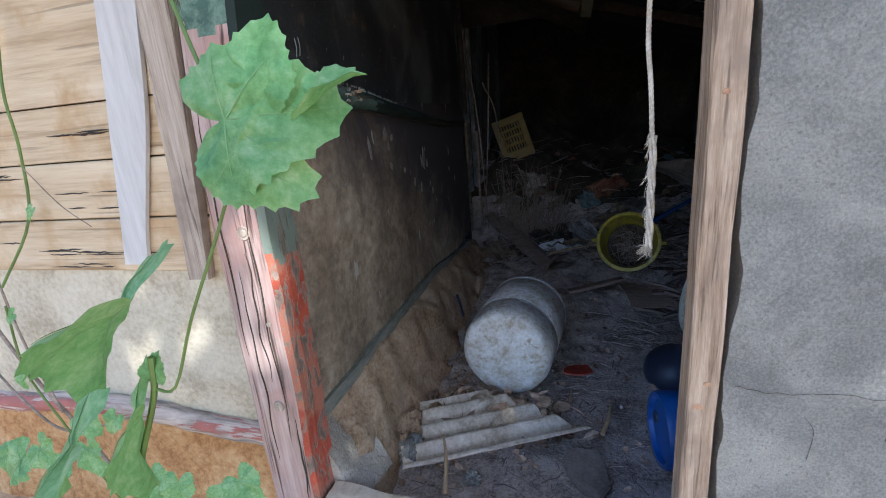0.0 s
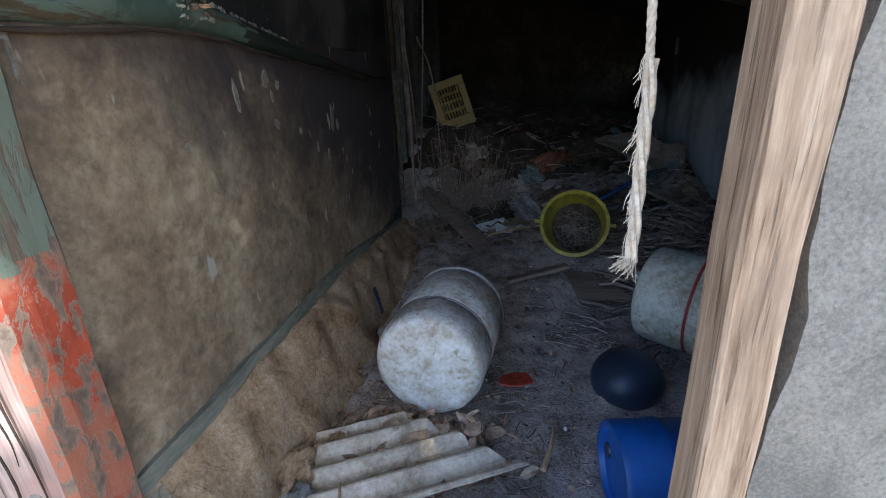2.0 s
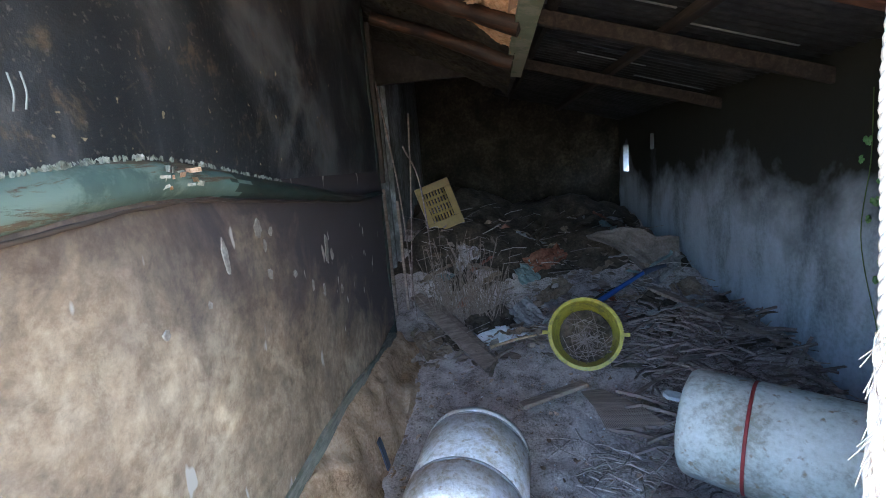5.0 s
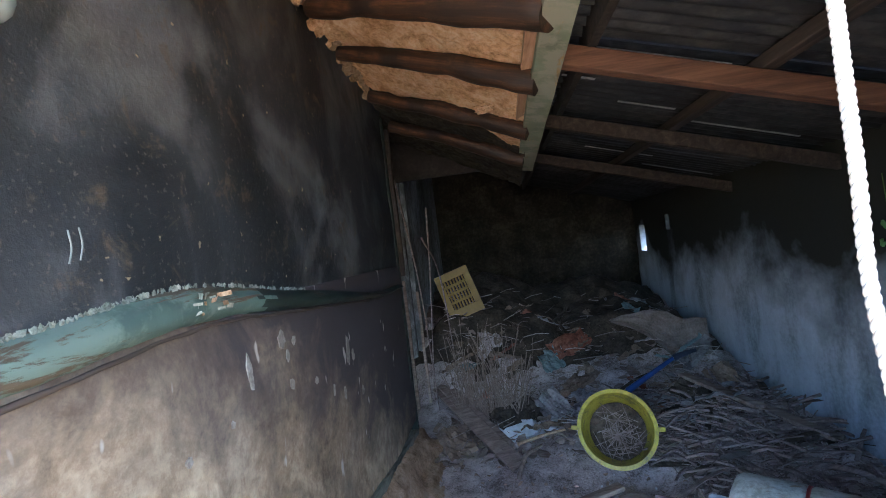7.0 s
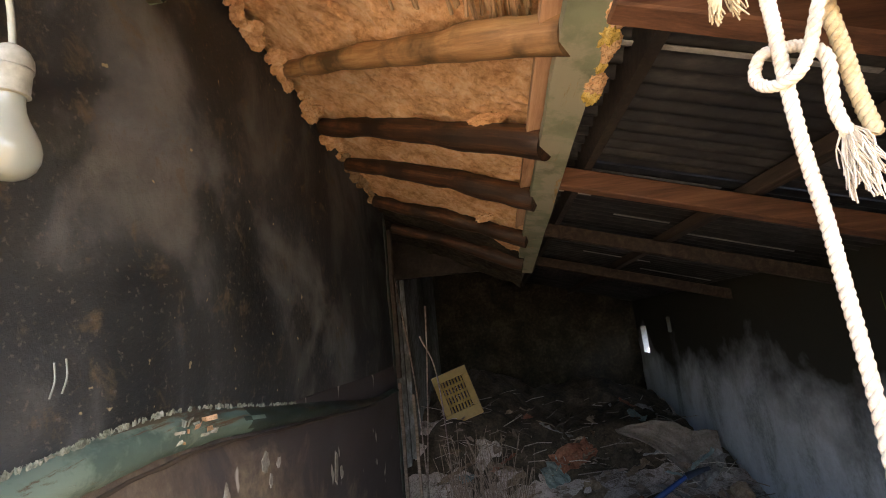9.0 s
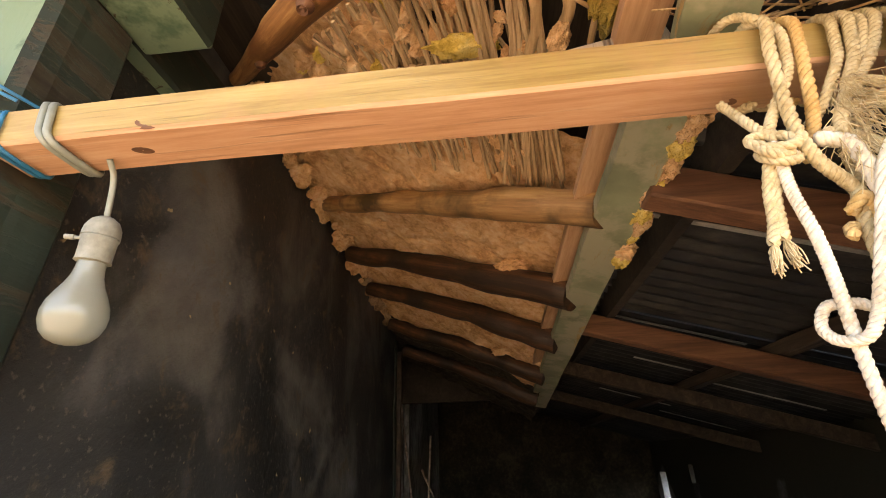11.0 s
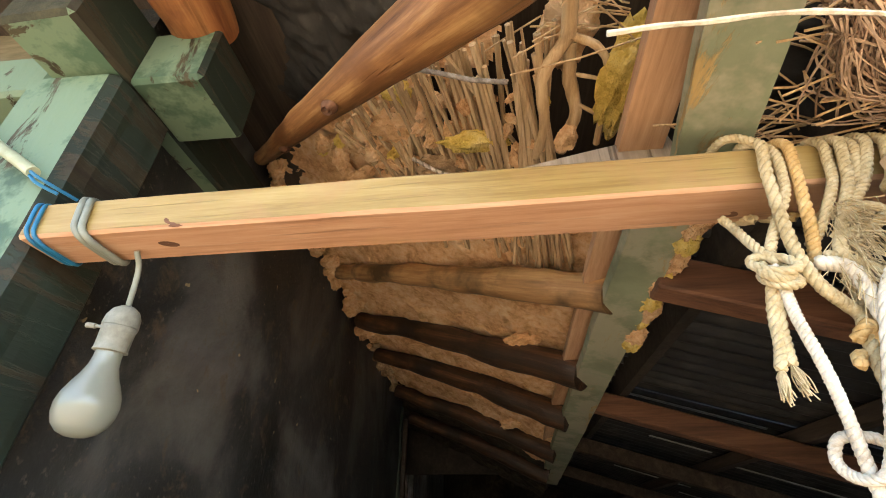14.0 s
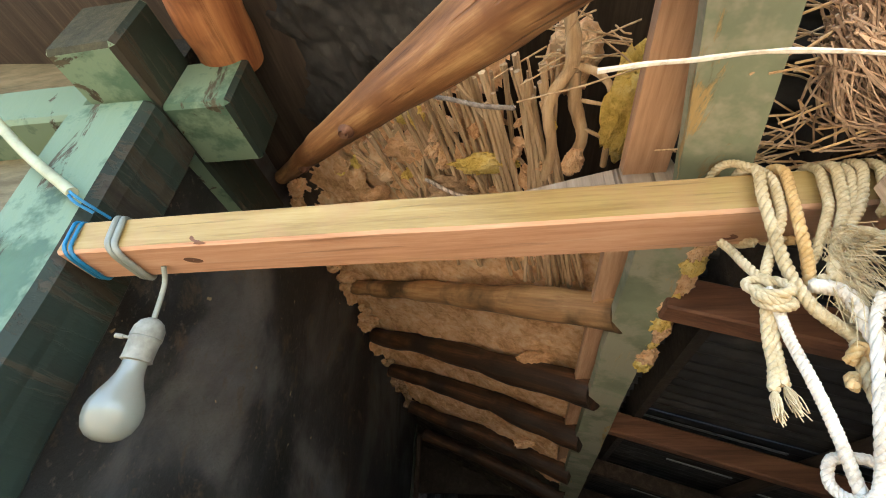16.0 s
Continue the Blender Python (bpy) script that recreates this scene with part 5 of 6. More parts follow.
# creeper on the cement wall
creeper = tagged(new("creeper"), "small green creeper hanging on cement wall", "vine")
bm = bmesh.new()
tube(bm, along([(1.735, 2.83, 1.55), (1.73, 2.81, 1.25), (1.73, 2.83, 0.9), (1.73, 2.70, 0.5)], 20), 0.002, 5)
part("stem", bm, STEM, creeper, smooth=True)
CREEPER_LEAVES = [(1.72, 2.82 - 0.02 * k + 0.05 * math.sin(k * 2.1), 1.34 - 0.085 * k) for k in range(11)]

# ---- wattle and clay at the broken eaves ----
wattle = tagged(new("wattle"), "exposed reed wattle under the broken eaves clay", "wattle")
reed_q = random.Random(11)
for k in range(104):
    s = k / 103
    if reed_q.random() < 0.20:
        continue
    x = -0.20 + 0.40 * s + reed_q.uniform(-0.010, 0.010)
    slew = reed_q.gauss(0.037, 0.020)
    y0, y1 = max(0.98 + 0.10 * (1 - s) + reed_q.uniform(-0.05, 0.05), 1.06 - x), 1.52 + reed_q.uniform(-0.22 if reed_q.random() < 0.4 else -0.03, 0.10)
    z0 = soffit_z(x, 1.3) + reed_q.uniform(-0.028, 0.004)
    bm = bmesh.new()
    tube(bm, along([(x - slew, y0, z0 + 0.012), (x, (y0 + y1) / 2, z0 + reed_q.uniform(-0.006, 0.004)), (x + slew, y1, z0 - 0.02)], 8), reed_q.uniform(0.0020, 0.0058), 6, 0.3, k)
    part("reed", bm, REED, wattle)


def lump(name, at, size, material, label, category="clay", seed=1, parent=None, turn=(0, 0, 0)):
    bm = bmesh.new()
    bmesh.ops.create_icosphere(bm, subdivisions=4, radius=1.0)
    M = pose(*at, *turn)
    for v in bm.verts:
        p = v.co * (1 + 0.35 * noise.noise(v.co * 1.6 + Vector((seed, 0, 0))) + 0.30 * noise.noise(v.co * 4.5 + Vector((0, seed, 0))) + 0.20 * noise.noise(v.co * 9 + Vector((0, 0, seed))))
        v.co = M @ Vector((p.x * size[0], p.y * size[1], p.z * size[2]))
    return tagged(part(name, bm, material, parent, smooth=True), label, category)


lump("rock", (-0.14, 1.31, 0.03), (0.032, 0.028, 0.024), CONCRETE, "pale lump of broken cement", "stone", 4)
lump("rock", (-0.44, 1.50, 0.08), (0.05, 0.08, 0.05), CLAYDARK, "lump of ochre clay by the footing", "stone", 8)
lump("rock", (-0.40, 1.40, 0.05), (0.045, 0.06, 0.05), CONCRETE, "pale lump of broken cement", "stone", 18)
lump("rock", (-0.37, 1.66, 0.05), (0.035, 0.04, 0.03), CLAYDARK, "lump of ochre clay by the footing", "stone", 28)
lump("yellow_foam", (0.268, 1.05, 2.215), (0.034, 0.10, 0.022), YELLOWCLAY, "strip of yellow crumbly clay by the plank", seed=2)
lump("clay_clod", (0.05, 1.19, 2.262), (0.055, 0.024, 0.014), YELLOWCLAY, "pale yellow clay clod on the wattle", seed=5)
lump("clay_clod", (0.19, 1.0, 2.28), (0.035, 0.06, 0.03), CLAY, "ochre clay clod behind the twigs", seed=7)
lump("clay_clod", (-0.10, 1.22, 2.352), (0.06, 0.04, 0.016), CLAY, "ochre clay clod on the wattle", seed=9)
lump("clay_clod", (-0.03, 1.30, 2.30), (0.05, 0.04, 0.02), CLAYDARK, "dirty clay clod on the wattle", seed=12)
eq = random.Random(14)
for k in range(16):
    y = 1.14 + 0.033 * k
    s = eq.uniform(0.016, 0.030)
    lump("eaves_clay", (0.362 + 0.012 * (y - 1.2) + eq.uniform(-0.004, 0.008), y, 2.062 - 0.045 * (y - 1.1)), (s * 0.75, s * 1.3, s * 0.7), CLAY if k % 3 else YELLOWCLAY, "orange clay squeezed out along the eaves board", seed=20 + k)
# crumbling clay where the soffit meets the sooty wall
for k in range(58):
    y = 1.52 + 0.031 * k + eq.uniform(-0.02, 0.02)
    s = eq.uniform(0.012, 0.028)
    lump("clay_clod", (-0.553 + eq.uniform(-0.012, 0.03), y, soffit_z(-0.56, y) - 0.004 + eq.uniform(-0.02, 0.01)), (s * 0.8, s * 1.3, s * 0.8), CLAY if y < 2.7 else CLAYDARK, "crumbly clay along the top of the wall", seed=120 + k, turn=(0, 0, eq.uniform(0, 90)))
for k, (y, x) in enumerate(((2.0, 0.14), (2.45, 0.22), (2.9, 0.10), (3.1, 0.2))):
    lump("hanging_clay", (x, y, soffit_z(x, y) + 0.01), (0.05, 0.03, 0.022), CLAY, "clay clod hanging between rafters", seed=30 + k)

clod_q = random.Random(71)
for k in range(96):
    x, y = clod_q.uniform(-0.34, 0.20), clod_q.uniform(1.06, 1.5)
    if x + y < 1.02:
        continue
    s = clod_q.uniform(0.007, 0.022) * (1.25 if x < -0.05 else 0.8)
    lump("clay_clod", (x, y, soffit_z(x, 1.3) - 0.018), (s * 1.4, s, s * 0.5), CLAY if k % 9 else YELLOWCLAY, "crumbly ochre clay clod stuck on the wattle", seed=50 + k, turn=(0, 25, clod_q.uniform(0, 180)))

for k, pts in enumerate(([(-0.10, 1.075, 2.318), (-0.05, 1.05, 2.292), (-0.004, 1.04, 2.265), (0.05, 1.04, 2.240), (0.10, 1.03, 2.215)], [(-0.08, 1.25, 2.29), (-0.02, 1.27, 2.262), (0.05, 1.26, 2.228), (0.12, 1.28, 2.192)])):
    bm = bmesh.new()
    lay_rope(bm, pts, 0.0042, 60)
    part("twine", bm, STRAW, wattle, "grey straw twine binding the reeds", smooth=True)

branch = tagged(new("forked_branch"), "bare forked branch caught in the eaves", "branch")
for k, (pts, r) in enumerate((([(0.165, 0.85, 2.235), (0.178, 0.93, 2.225), (0.180, 0.97, 2.22)], 0.010), ([(0.180, 0.97, 2.22), (0.150, 1.03, 2.215), (0.158, 1.12, 2.215), (0.150, 1.20, 2.225)], 0.009), ([(0.182, 0.97, 2.22), (0.222, 0.99, 2.215), (0.243, 1.04, 2.215), (0.246, 1.17, 2.215)], 0.0055),
                               ([(0.185, 0.985, 2.23), (0.192, 1.05, 2.235), (0.205, 1.11, 2.225), (0.190, 1.19, 2.225)], 0.010), ([(0.205, 1.09, 2.225), (0.24, 1.11, 2.218)], 0.003), ([(0.20, 1.04, 2.23), (0.24, 1.045, 2.218)], 0.003))):
    bm = bmesh.new()
    tube(bm, along(pts, 14), r, 10, 0.35, k)
    part("limb", bm, TWIG, branch, smooth=True)
timber("loose_board", (0.0, -0.006, -0.022), (0.27, 0.006, 0.022), OLDWOOD, "thin weathered board lying behind the bar", "board", 0.002, pose(0.06, 1.095, 2.072, 0, -12, 0))

q = random.Random(33)
bm = bmesh.new()
for _ in range(170):
    x, y = q.uniform(0.10, 0.26), q.uniform(0.72, 0.98)
    if q.random() < 0.65:
        x, y = q.uniform(0.36, 0.56), q.uniform(0.78, 1.10)
    z = 2.20 + q.uniform(-0.02, 0.10) if x < 0.3 else 2.085 - 0.25 * (x - 0.36) + q.uniform(-0.012, 0.03)
    d = Vector((q.gauss(0.8, 0.3), q.gauss(0.1, 0.4), q.gauss(0.0, 0.2))) * q.uniform(0.06, 0.16)
    c = Vector((x, y, z))
    tube(bm, [c - d / 2, c + Vector((0, 0, q.uniform(-0.01, 0.01))), c + d / 2], 0.0013, 4)
tagged(part("eaves_straw", bm, TWIG), "loose straw and roots under the eaves", "straw", kind="stuff")
bm = bmesh.new()
for _ in range(360):
    w, off = q.uniform(0, 6.28), q.uniform(0.0, 0.045)
    a = Vector((0.392, 0.845, 2.060)) + Vector((math.cos(w) * off * 0.5, math.sin(w) * off, q.uniform(-0.015, 0.03)))
    e = Vector((0.55, 0.955, 2.035)) + Vector((q.gauss(0, 0.03), q.gauss(0, 0.012), q.uniform(-0.01, 0.02)))
    mid = (a + e) / 2 + Vector((q.gauss(0, 0.02), q.gauss(0.02, 0.03), q.gauss(0.01, 0.012)))
    tube(bm, along([a, mid, e], 8), q.uniform(0.0007, 0.0017), 4)
tagged(part("thatch_wisp", bm, LITTER), "twisted reddish wisp of old thatch at the eaves", "thatch", kind="stuff")

# ---- ropes on the bar ----
ropes = tagged(new("rope_tangle"), "hemp ropes wound and knotted round the bar", "rope")
FRONT, REAR, UNDER, OVER = 1.003, 1.074, 1.978, 2.032


def rope(pts, r, material, owner, name="strand", label="", turns=46):
    """Three laid yarns, joined as one length of rope."""
    bm = bmesh.new()
    lay_rope(bm, pts, r * 0.72, turns * 1.15)
    return part(name, bm, material, owner, label, smooth=True)


def over_bar(x, r, lead, material, lean=0.0):
    """A turn that comes up behind the bar, over its top edge and on down the given lead in front."""
    back = [(x + 0.02 + lean, REAR - 0.02, UNDER - r), (x + 0.015 + lean, REAR + r, UNDER + 0.012), (x + 0.008 + lean, REAR + r, OVER - 0.008), (x + 0.004, REAR - 0.012, OVER + r), (x, (FRONT + REAR) / 2, OVER + r), (x, FRONT + 0.008, OVER + r * 0.9)]
    rope(back + lead, r, material, ropes, "coil")


over_bar(0.353, 0.0088, [(0.359, 0.992, 2.025), (0.352, 0.991, 1.985), (0.346, 0.991, 1.927), (0.345, 0.991, 1.887), (0.352, 0.991, 1.854), (0.369, 0.997, 1.838), (0.381, 1.002, 1.828), (0.390, 1.009, 1.811)], ROPE, -0.012)
over_bar(0.372, 0.0078, [(0.371, 0.995, 2.011), (0.367, 0.994, 1.980), (0.360, 0.995, 1.954), (0.341, 1.000, 1.920), (0.326, 0.998, 1.893)], ROPE)
over_bar(0.385, 0.0086, [(0.386, 0.994, 2.022), (0.383, 0.993, 1.996), (0.377, 0.993, 1.960), (0.370, 0.994, 1.918), (0.368, 1.002, 1.894), (0.372, 1.025, 1.875)], ROPETAN)
over_bar(0.421, 0.0074, [(0.420, 0.994, 2.020), (0.416, 0.993, 1.996), (0.411, 0.993, 1.972), (0.400, 0.994, 1.950), (0.381, 0.998, 1.917), (0.372, 1.009, 1.905)], ROPE)
over_bar(0.438, 0.0084, [(0.436, 0.993, 2.020), (0.430, 0.991, 1.996), (0.421, 0.990, 1.965), (0.407, 0.989, 1.939), (0.390, 0.988, 1.908), (0.381, 0.989, 1.887), (0.382, 0.996, 1.865), (0.387, 1.002, 1.840)], ROPE)
over_bar(0.449, 0.0072, [(0.448, 0.994, 2.017), (0.442, 0.993, 1.996), (0.432, 0.994, 1.967), (0.415, 0.996, 1.945), (0.403, 0.999, 1.924)], ROPE)
over_bar(0.463, 0.0084, [(0.461, 0.993, 2.020), (0.452, 0.991, 1.996), (0.436, 0.991, 1.965), (0.416, 0.990, 1.941), (0.401, 0.990, 1.916)], ROPE)
over_bar(0.479, 0.0080, [(0.478, 0.993, 2.020), (0.473, 0.991, 2.001), (0.465, 0.991, 1.972), (0.452, 0.992, 1.955)], ROPE)
over_bar(0.506, 0.0080, [(0.504, 0.993, 2.020), (0.494, 0.991, 1.996), (0.481, 0.991, 1.965), (0.463, 0.992, 1.939)], ROPE)
# turn across the top edge
rope([(0.318, 1.05, 2.036), (0.329, 1.025, 2.051), (0.335, 1.007, 2.049), (0.345, 0.999, 2.043), (0.355, 0.993, 2.030)], 0.0072, ROPE, ropes, "coil")
# strands drawn together below the bar
rope([(0.399, 0.992, 1.926), (0.413, 0.988, 1.933), (0.430, 0.988, 1.931), (0.448, 0.990, 1.920), (0.483, 0.999, 1.908)], 0.0078, ROPE, ropes)
rope([(0.382, 0.990, 1.901), (0.402, 0.987, 1.906), (0.421, 0.985, 1.912), (0.446, 0.988, 1.929), (0.483, 0.999, 1.944)], 0.0078, ROPE, ropes)
rope([(0.372, 0.996, 1.887), (0.391, 0.990, 1.875), (0.401, 0.987, 1.865), (0.421, 0.987, 1.857), (0.463, 0.994, 1.851)], 0.0080, ROPE, ropes)
rope([(0.361, 0.994, 1.879), (0.382, 0.988, 1.865), (0.384, 0.983, 1.818), (0.395, 0.981, 1.792), (0.411, 0.981, 1.765), (0.442, 0.985, 1.748)], 0.0105, ROPEWHITE, ropes)
rope([(0.432, 0.979, 1.800), (0.407, 0.976, 1.796), (0.382, 0.976, 1.784), (0.367, 0.978, 1.770), (0.368, 0.980, 1.755), (0.384, 0.979, 1.750), (0.403, 0.978, 1.752), (0.432, 0.983, 1.755)], 0.0095, ROPEWHITE, ropes)
rope([(0.384, 1.002, 1.840), (0.376, 1.001, 1.805), (0.372, 0.999, 1.755), (0.378, 1.004, 1.719), (0.386, 1.012, 1.689), (0.392, 1.014, 1.655)], 0.0082, ROPE, ropes)
rope([(0.365, 0.999, 1.805), (0.376, 0.993, 1.817), (0.383, 0.999, 1.808), (0.376, 1.007, 1.796), (0.363, 1.002, 1.792), (0.359, 0.997, 1.783)], 0.0082, ROPETAN, ropes, "tan_knot", "small tan knot")
bm = bmesh.new()
fq = random.Random(3)
for _ in range(330):
    s = fq.random()
    a = Vector((0.407 - 0.024 * s + fq.gauss(0, 0.008), 0.985 + fq.uniform(-0.003, 0.008), 1.944 - 0.085 * s))
    frayed(bm, a, (0.1, -0.1, -1), 0.036, 1, 0.75, 0.00045, fq.randrange(9999))
tagged(part("fray", bm, ROPE, ropes, "loose hemp fibres"), kind="stuff")
# stopper knot with two short tails
rope([(0.316, 1.035, 1.960), (0.322, 1.030, 1.944), (0.319, 1.012, 1.918), (0.321, 0.999, 1.894), (0.326, 0.992, 1.881)], 0.0072, ROPE, ropes)
for k, (tip, tilt) in enumerate((((0.0, 0.0, 0.0), 0.5), ((-0.002, -0.004, 0.006), -0.7), ((0.003, 0.003, -0.006), 0.1))):
    ring = []
    for n in range(13):
        w = 2 * math.pi * n / 12
        ring.append(Vector((0.322 + tip[0] + 0.0145 * math.cos(w), 0.993 + tip[1] + 0.011 * math.sin(w + tilt), 1.871 + tip[2] + 0.0125 * math.sin(w) + 0.006 * tilt * math.cos(w))))
    rope(ring, 0.0066, ROPE, ropes, "knot")
for k, pts in enumerate(([(0.316, 0.998, 1.859), (0.310, 1.002, 1.831), (0.307, 1.004, 1.805), (0.300, 1.004, 1.784)], [(0.320, 0.999, 1.856), (0.315, 1.004, 1.825), (0.312, 1.004, 1.805), (0.310, 1.004, 1.788)])):
    bm = bmesh.new()
    lay_rope(bm, pts, 0.0054, 44)
    frayed(bm, pts[-1], (-0.12 + 0.3 * k, 0, -1), 0.024, 80, 0.22, 0.0007, 17 + k)
    part("tail", bm, ROPE, ropes, "frayed rope tail", smooth=True)

# long rope that hangs in the doorway
hanging = tagged(new("hanging_rope"), "white rope hanging in the doorway with frayed end", "rope")
rope([(0.320, 0.992, 1.875), (0.323, 0.993, 1.858), (0.324, 0.995, 1.826), (0.326, 0.991, 1.784), (0.333, 1.0, 1.748), (0.337, 1.008, 1.706), (0.342, 1.015, 1.649), (0.349, 1.021, 1.599), (0.356, 1.030, 1.545), (0.357, 1.030, 1.480), (0.358, 1.032, 1.400), (0.366, 1.034, 1.32), (0.372, 1.034, 1.22)], 0.0074, ROPEWHITE, hanging, "laid_length")
for ph in (0.0, 2.2, 4.2):
    bm = bmesh.new()
    pts = [(0.374 + 0.0045 * math.cos(ph + k * 1.1), 1.034 + 0.0045 * math.sin(ph + k * 1.1), 1.225 - 0.243 * k / 9) for k in range(10)]
    tube(bm, along(pts, 40), 0.0042, 6, 0.3, ph)
    part("loose_strand", bm, ROPEWHITE, hanging, "unlaid rope strand", smooth=True)
bm = bmesh.new()
frayed(bm, (0.376, 1.034, 0.988), (-0.35, -0.1, -0.35), 0.034, 90, 0.5, 0.0005, 3)
for k in range(9):
    frayed(bm, (0.374, 1.033, 1.24 - 0.025 * k), (-0.30 + 0.1 * (k % 3), -0.1, -1.0), 0.042, 12, 0.22, 0.0005, 4 + k)
tagged(part("frayed_end", bm, ROPEWHITE, hanging, "frayed white fibres"), kind="stuff")
rope([(0.401, 0.975, 1.858), (0.384, 0.975, 1.832), (0.366, 0.979, 1.781), (0.352, 0.985, 1.738), (0.346, 0.991, 1.716), (0.338, 0.997, 1.701), (0.330, 1.014, 1.702), (0.325, 1.022, 1.714), (0.330, 1.018, 1.730), (0.342, 1.012, 1.731), (0.354, 1.006, 1.727), (0.363, 1.0, 1.712), (0.359, 1.0, 1.676), (0.363, 1.0, 1.652)], 0.0068, ROPEWHITE, hanging, "loop")
bm = bmesh.new()
frayed(bm, (0.363, 1.0, 1.660), (0.15, 0, -1), 0.045, 160, 0.28, 0.0006, 41)
tagged(part("frayed_tip", bm, ROPEWHITE, hanging, "frayed white tuft"), kind="stuff")
bm = bmesh.new()
tube(bm, along([(0.155, 0.80, 1.97), (0.214, 0.799, 1.970), (0.36, 0.811, 1.970), (0.80, 0.92, 1.972)], 30), 0.0022, 6, 0.4, 2)
tagged(part("stretched_string", bm, ROPEWHITE, smooth=True), "thin white cord stretched from the wall top", "cord")

# ---- lamp and wires ----
lamp = tagged(new("bulb_lamp"), "old frosted light bulb hanging from grey flex", "lamp")
lm = pose(-0.404, 1.075, 1.905, 4, 5, 0)
bm = bmesh.new()
tube(bm, along([(-0.395, 1.045, 1.975), (-0.398, 1.062, 1.955), lm @ Vector((0, 0, 0))], 10), 0.0036, 8)
part("flex", bm, WIRE, lamp, smooth=True)
bm = bmesh.new()
lathe(bm, [(0.001, 0.004), (0.008, 0.004), (0.015, -0.001), (0.0195, -0.010), (0.0205, -0.020), (0.0205, -0.0225)], 32, lm)
cap = part("cap", bm, BAKELITE, lamp, smooth=True)
bm = bmesh.new()
lathe(bm, [(0.0195, -0.0225), (0.0205, -0.024), (0.019, -0.028), (0.0185, -0.050), (0.0195, -0.0535), (0.0175, -0.0545), (0.001, -0.0545)], 32, lm)
part("socket", bm, BAKELITE, lamp, smooth=True)
bm = bmesh.new()
tube(bm, [lm @ Vector(p) for p in ((-0.018, -0.004, -0.024), (-0.030, -0.006, -0.024))], 0.0022, 8)
tube(bm, [lm @ Vector(p) for p in ((-0.029, -0.006, -0.024), (-0.040, -0.008, -0.0235))], 0.0036, 8)
part("switch_key", bm, BAKELITE, lamp, smooth=True)
bm = bmesh.new()
lathe(bm, [(0.0148, -0.052), (0.0150, -0.062), (0.0165, -0.072), (0.0205, -0.083), (0.0262, -0.094), (0.0312, -0.106), (0.0332, -0.117), (0.0322, -0.128), (0.0280, -0.139), (0.0205, -0.147), (0.0105, -0.1515), (0.0005, -0.1525)], 40, lm)
part("bulb", bm, FROSTED, lamp, "milky frosted glass bulb", smooth=True)


def wire_loop(name, x, lean, r, material, label, n=2):
    """Flex wound round the bar, rounded at its corners and slanting down the front."""
    bm = bmesh.new()
    for k in range(n):
        pts = []
        for a in range(33):
            w = 2 * math.pi * a / 32
            c, s = math.cos(w), math.sin(w)
            cy, cz = math.copysign(abs(c) ** 0.45, c), math.copysign(abs(s) ** 0.45, s)
            pts.append((x + k * 0.011 + lean * (0.5 - 0.5 * s), 1.0385 - (0.0365 + r) * cy, 2.005 + (0.028 + r) * cz - 0.002 * k))
        tube(bm, along(pts, 70), r, 8)
    return tagged(part(name, bm, material, smooth=True), label, "wire")


wire_loop("grey_wire", -0.462, 0.020, 0.0042, WIRE, "grey flex wound twice round the bar")
wire_loop("blue_wire", -0.527, 0.014, 0.0026, WIREBLUE, "blue wire wound round the bar end", 2)
bm = bmesh.new()
tube(bm, along([(-0.80, 0.96, 2.27), (-0.68, 0.985, 2.17), (-0.548, 0.992, 2.078)], 16), 0.0085, 12)
conduit = tagged(part("conduit", bm, CONDUIT, smooth=True), "pale green plastic conduit along the pillar", "conduit")
bm = bmesh.new()
tube(bm, along([(-0.560, 0.991, 2.086), (-0.53, 0.99, 2.065), (-0.505, 1.03, 2.056)], 10), 0.0024, 6)
tube(bm, along([(-0.560, 0.993, 2.082), (-0.535, 0.992, 2.06), (-0.515, 1.01, 2.052)], 10), 0.0024, 6)
part("wire_end", bm, WIREBLUE, conduit, "blue wires leaving the conduit", smooth=True)
# knots in the bar
for x, y, z, a in ((-0.321, 1.0035, 1.988, 0), (-0.347, 1.039, 1.9790, 90), (0.180, 1.064, 1.9790, 90), (0.335, 1.053, 1.9790, 90)):
    bm = bmesh.new()
    lathe(bm, [(0.0003, 0.0006), (0.003, 0.0008), (0.006, 0.0008), (0.0085, -0.0008)], 20, pose(x, y, z, 90 + a, 0, 14 if a else 0) @ pose(0, 0, 0, 0, 0, 0 if a else -14) @ Matrix.Diagonal((2.1, 1.0, 1, 1)))
    part("knot", bm, PURLIN, bar, "dark reddish knot")

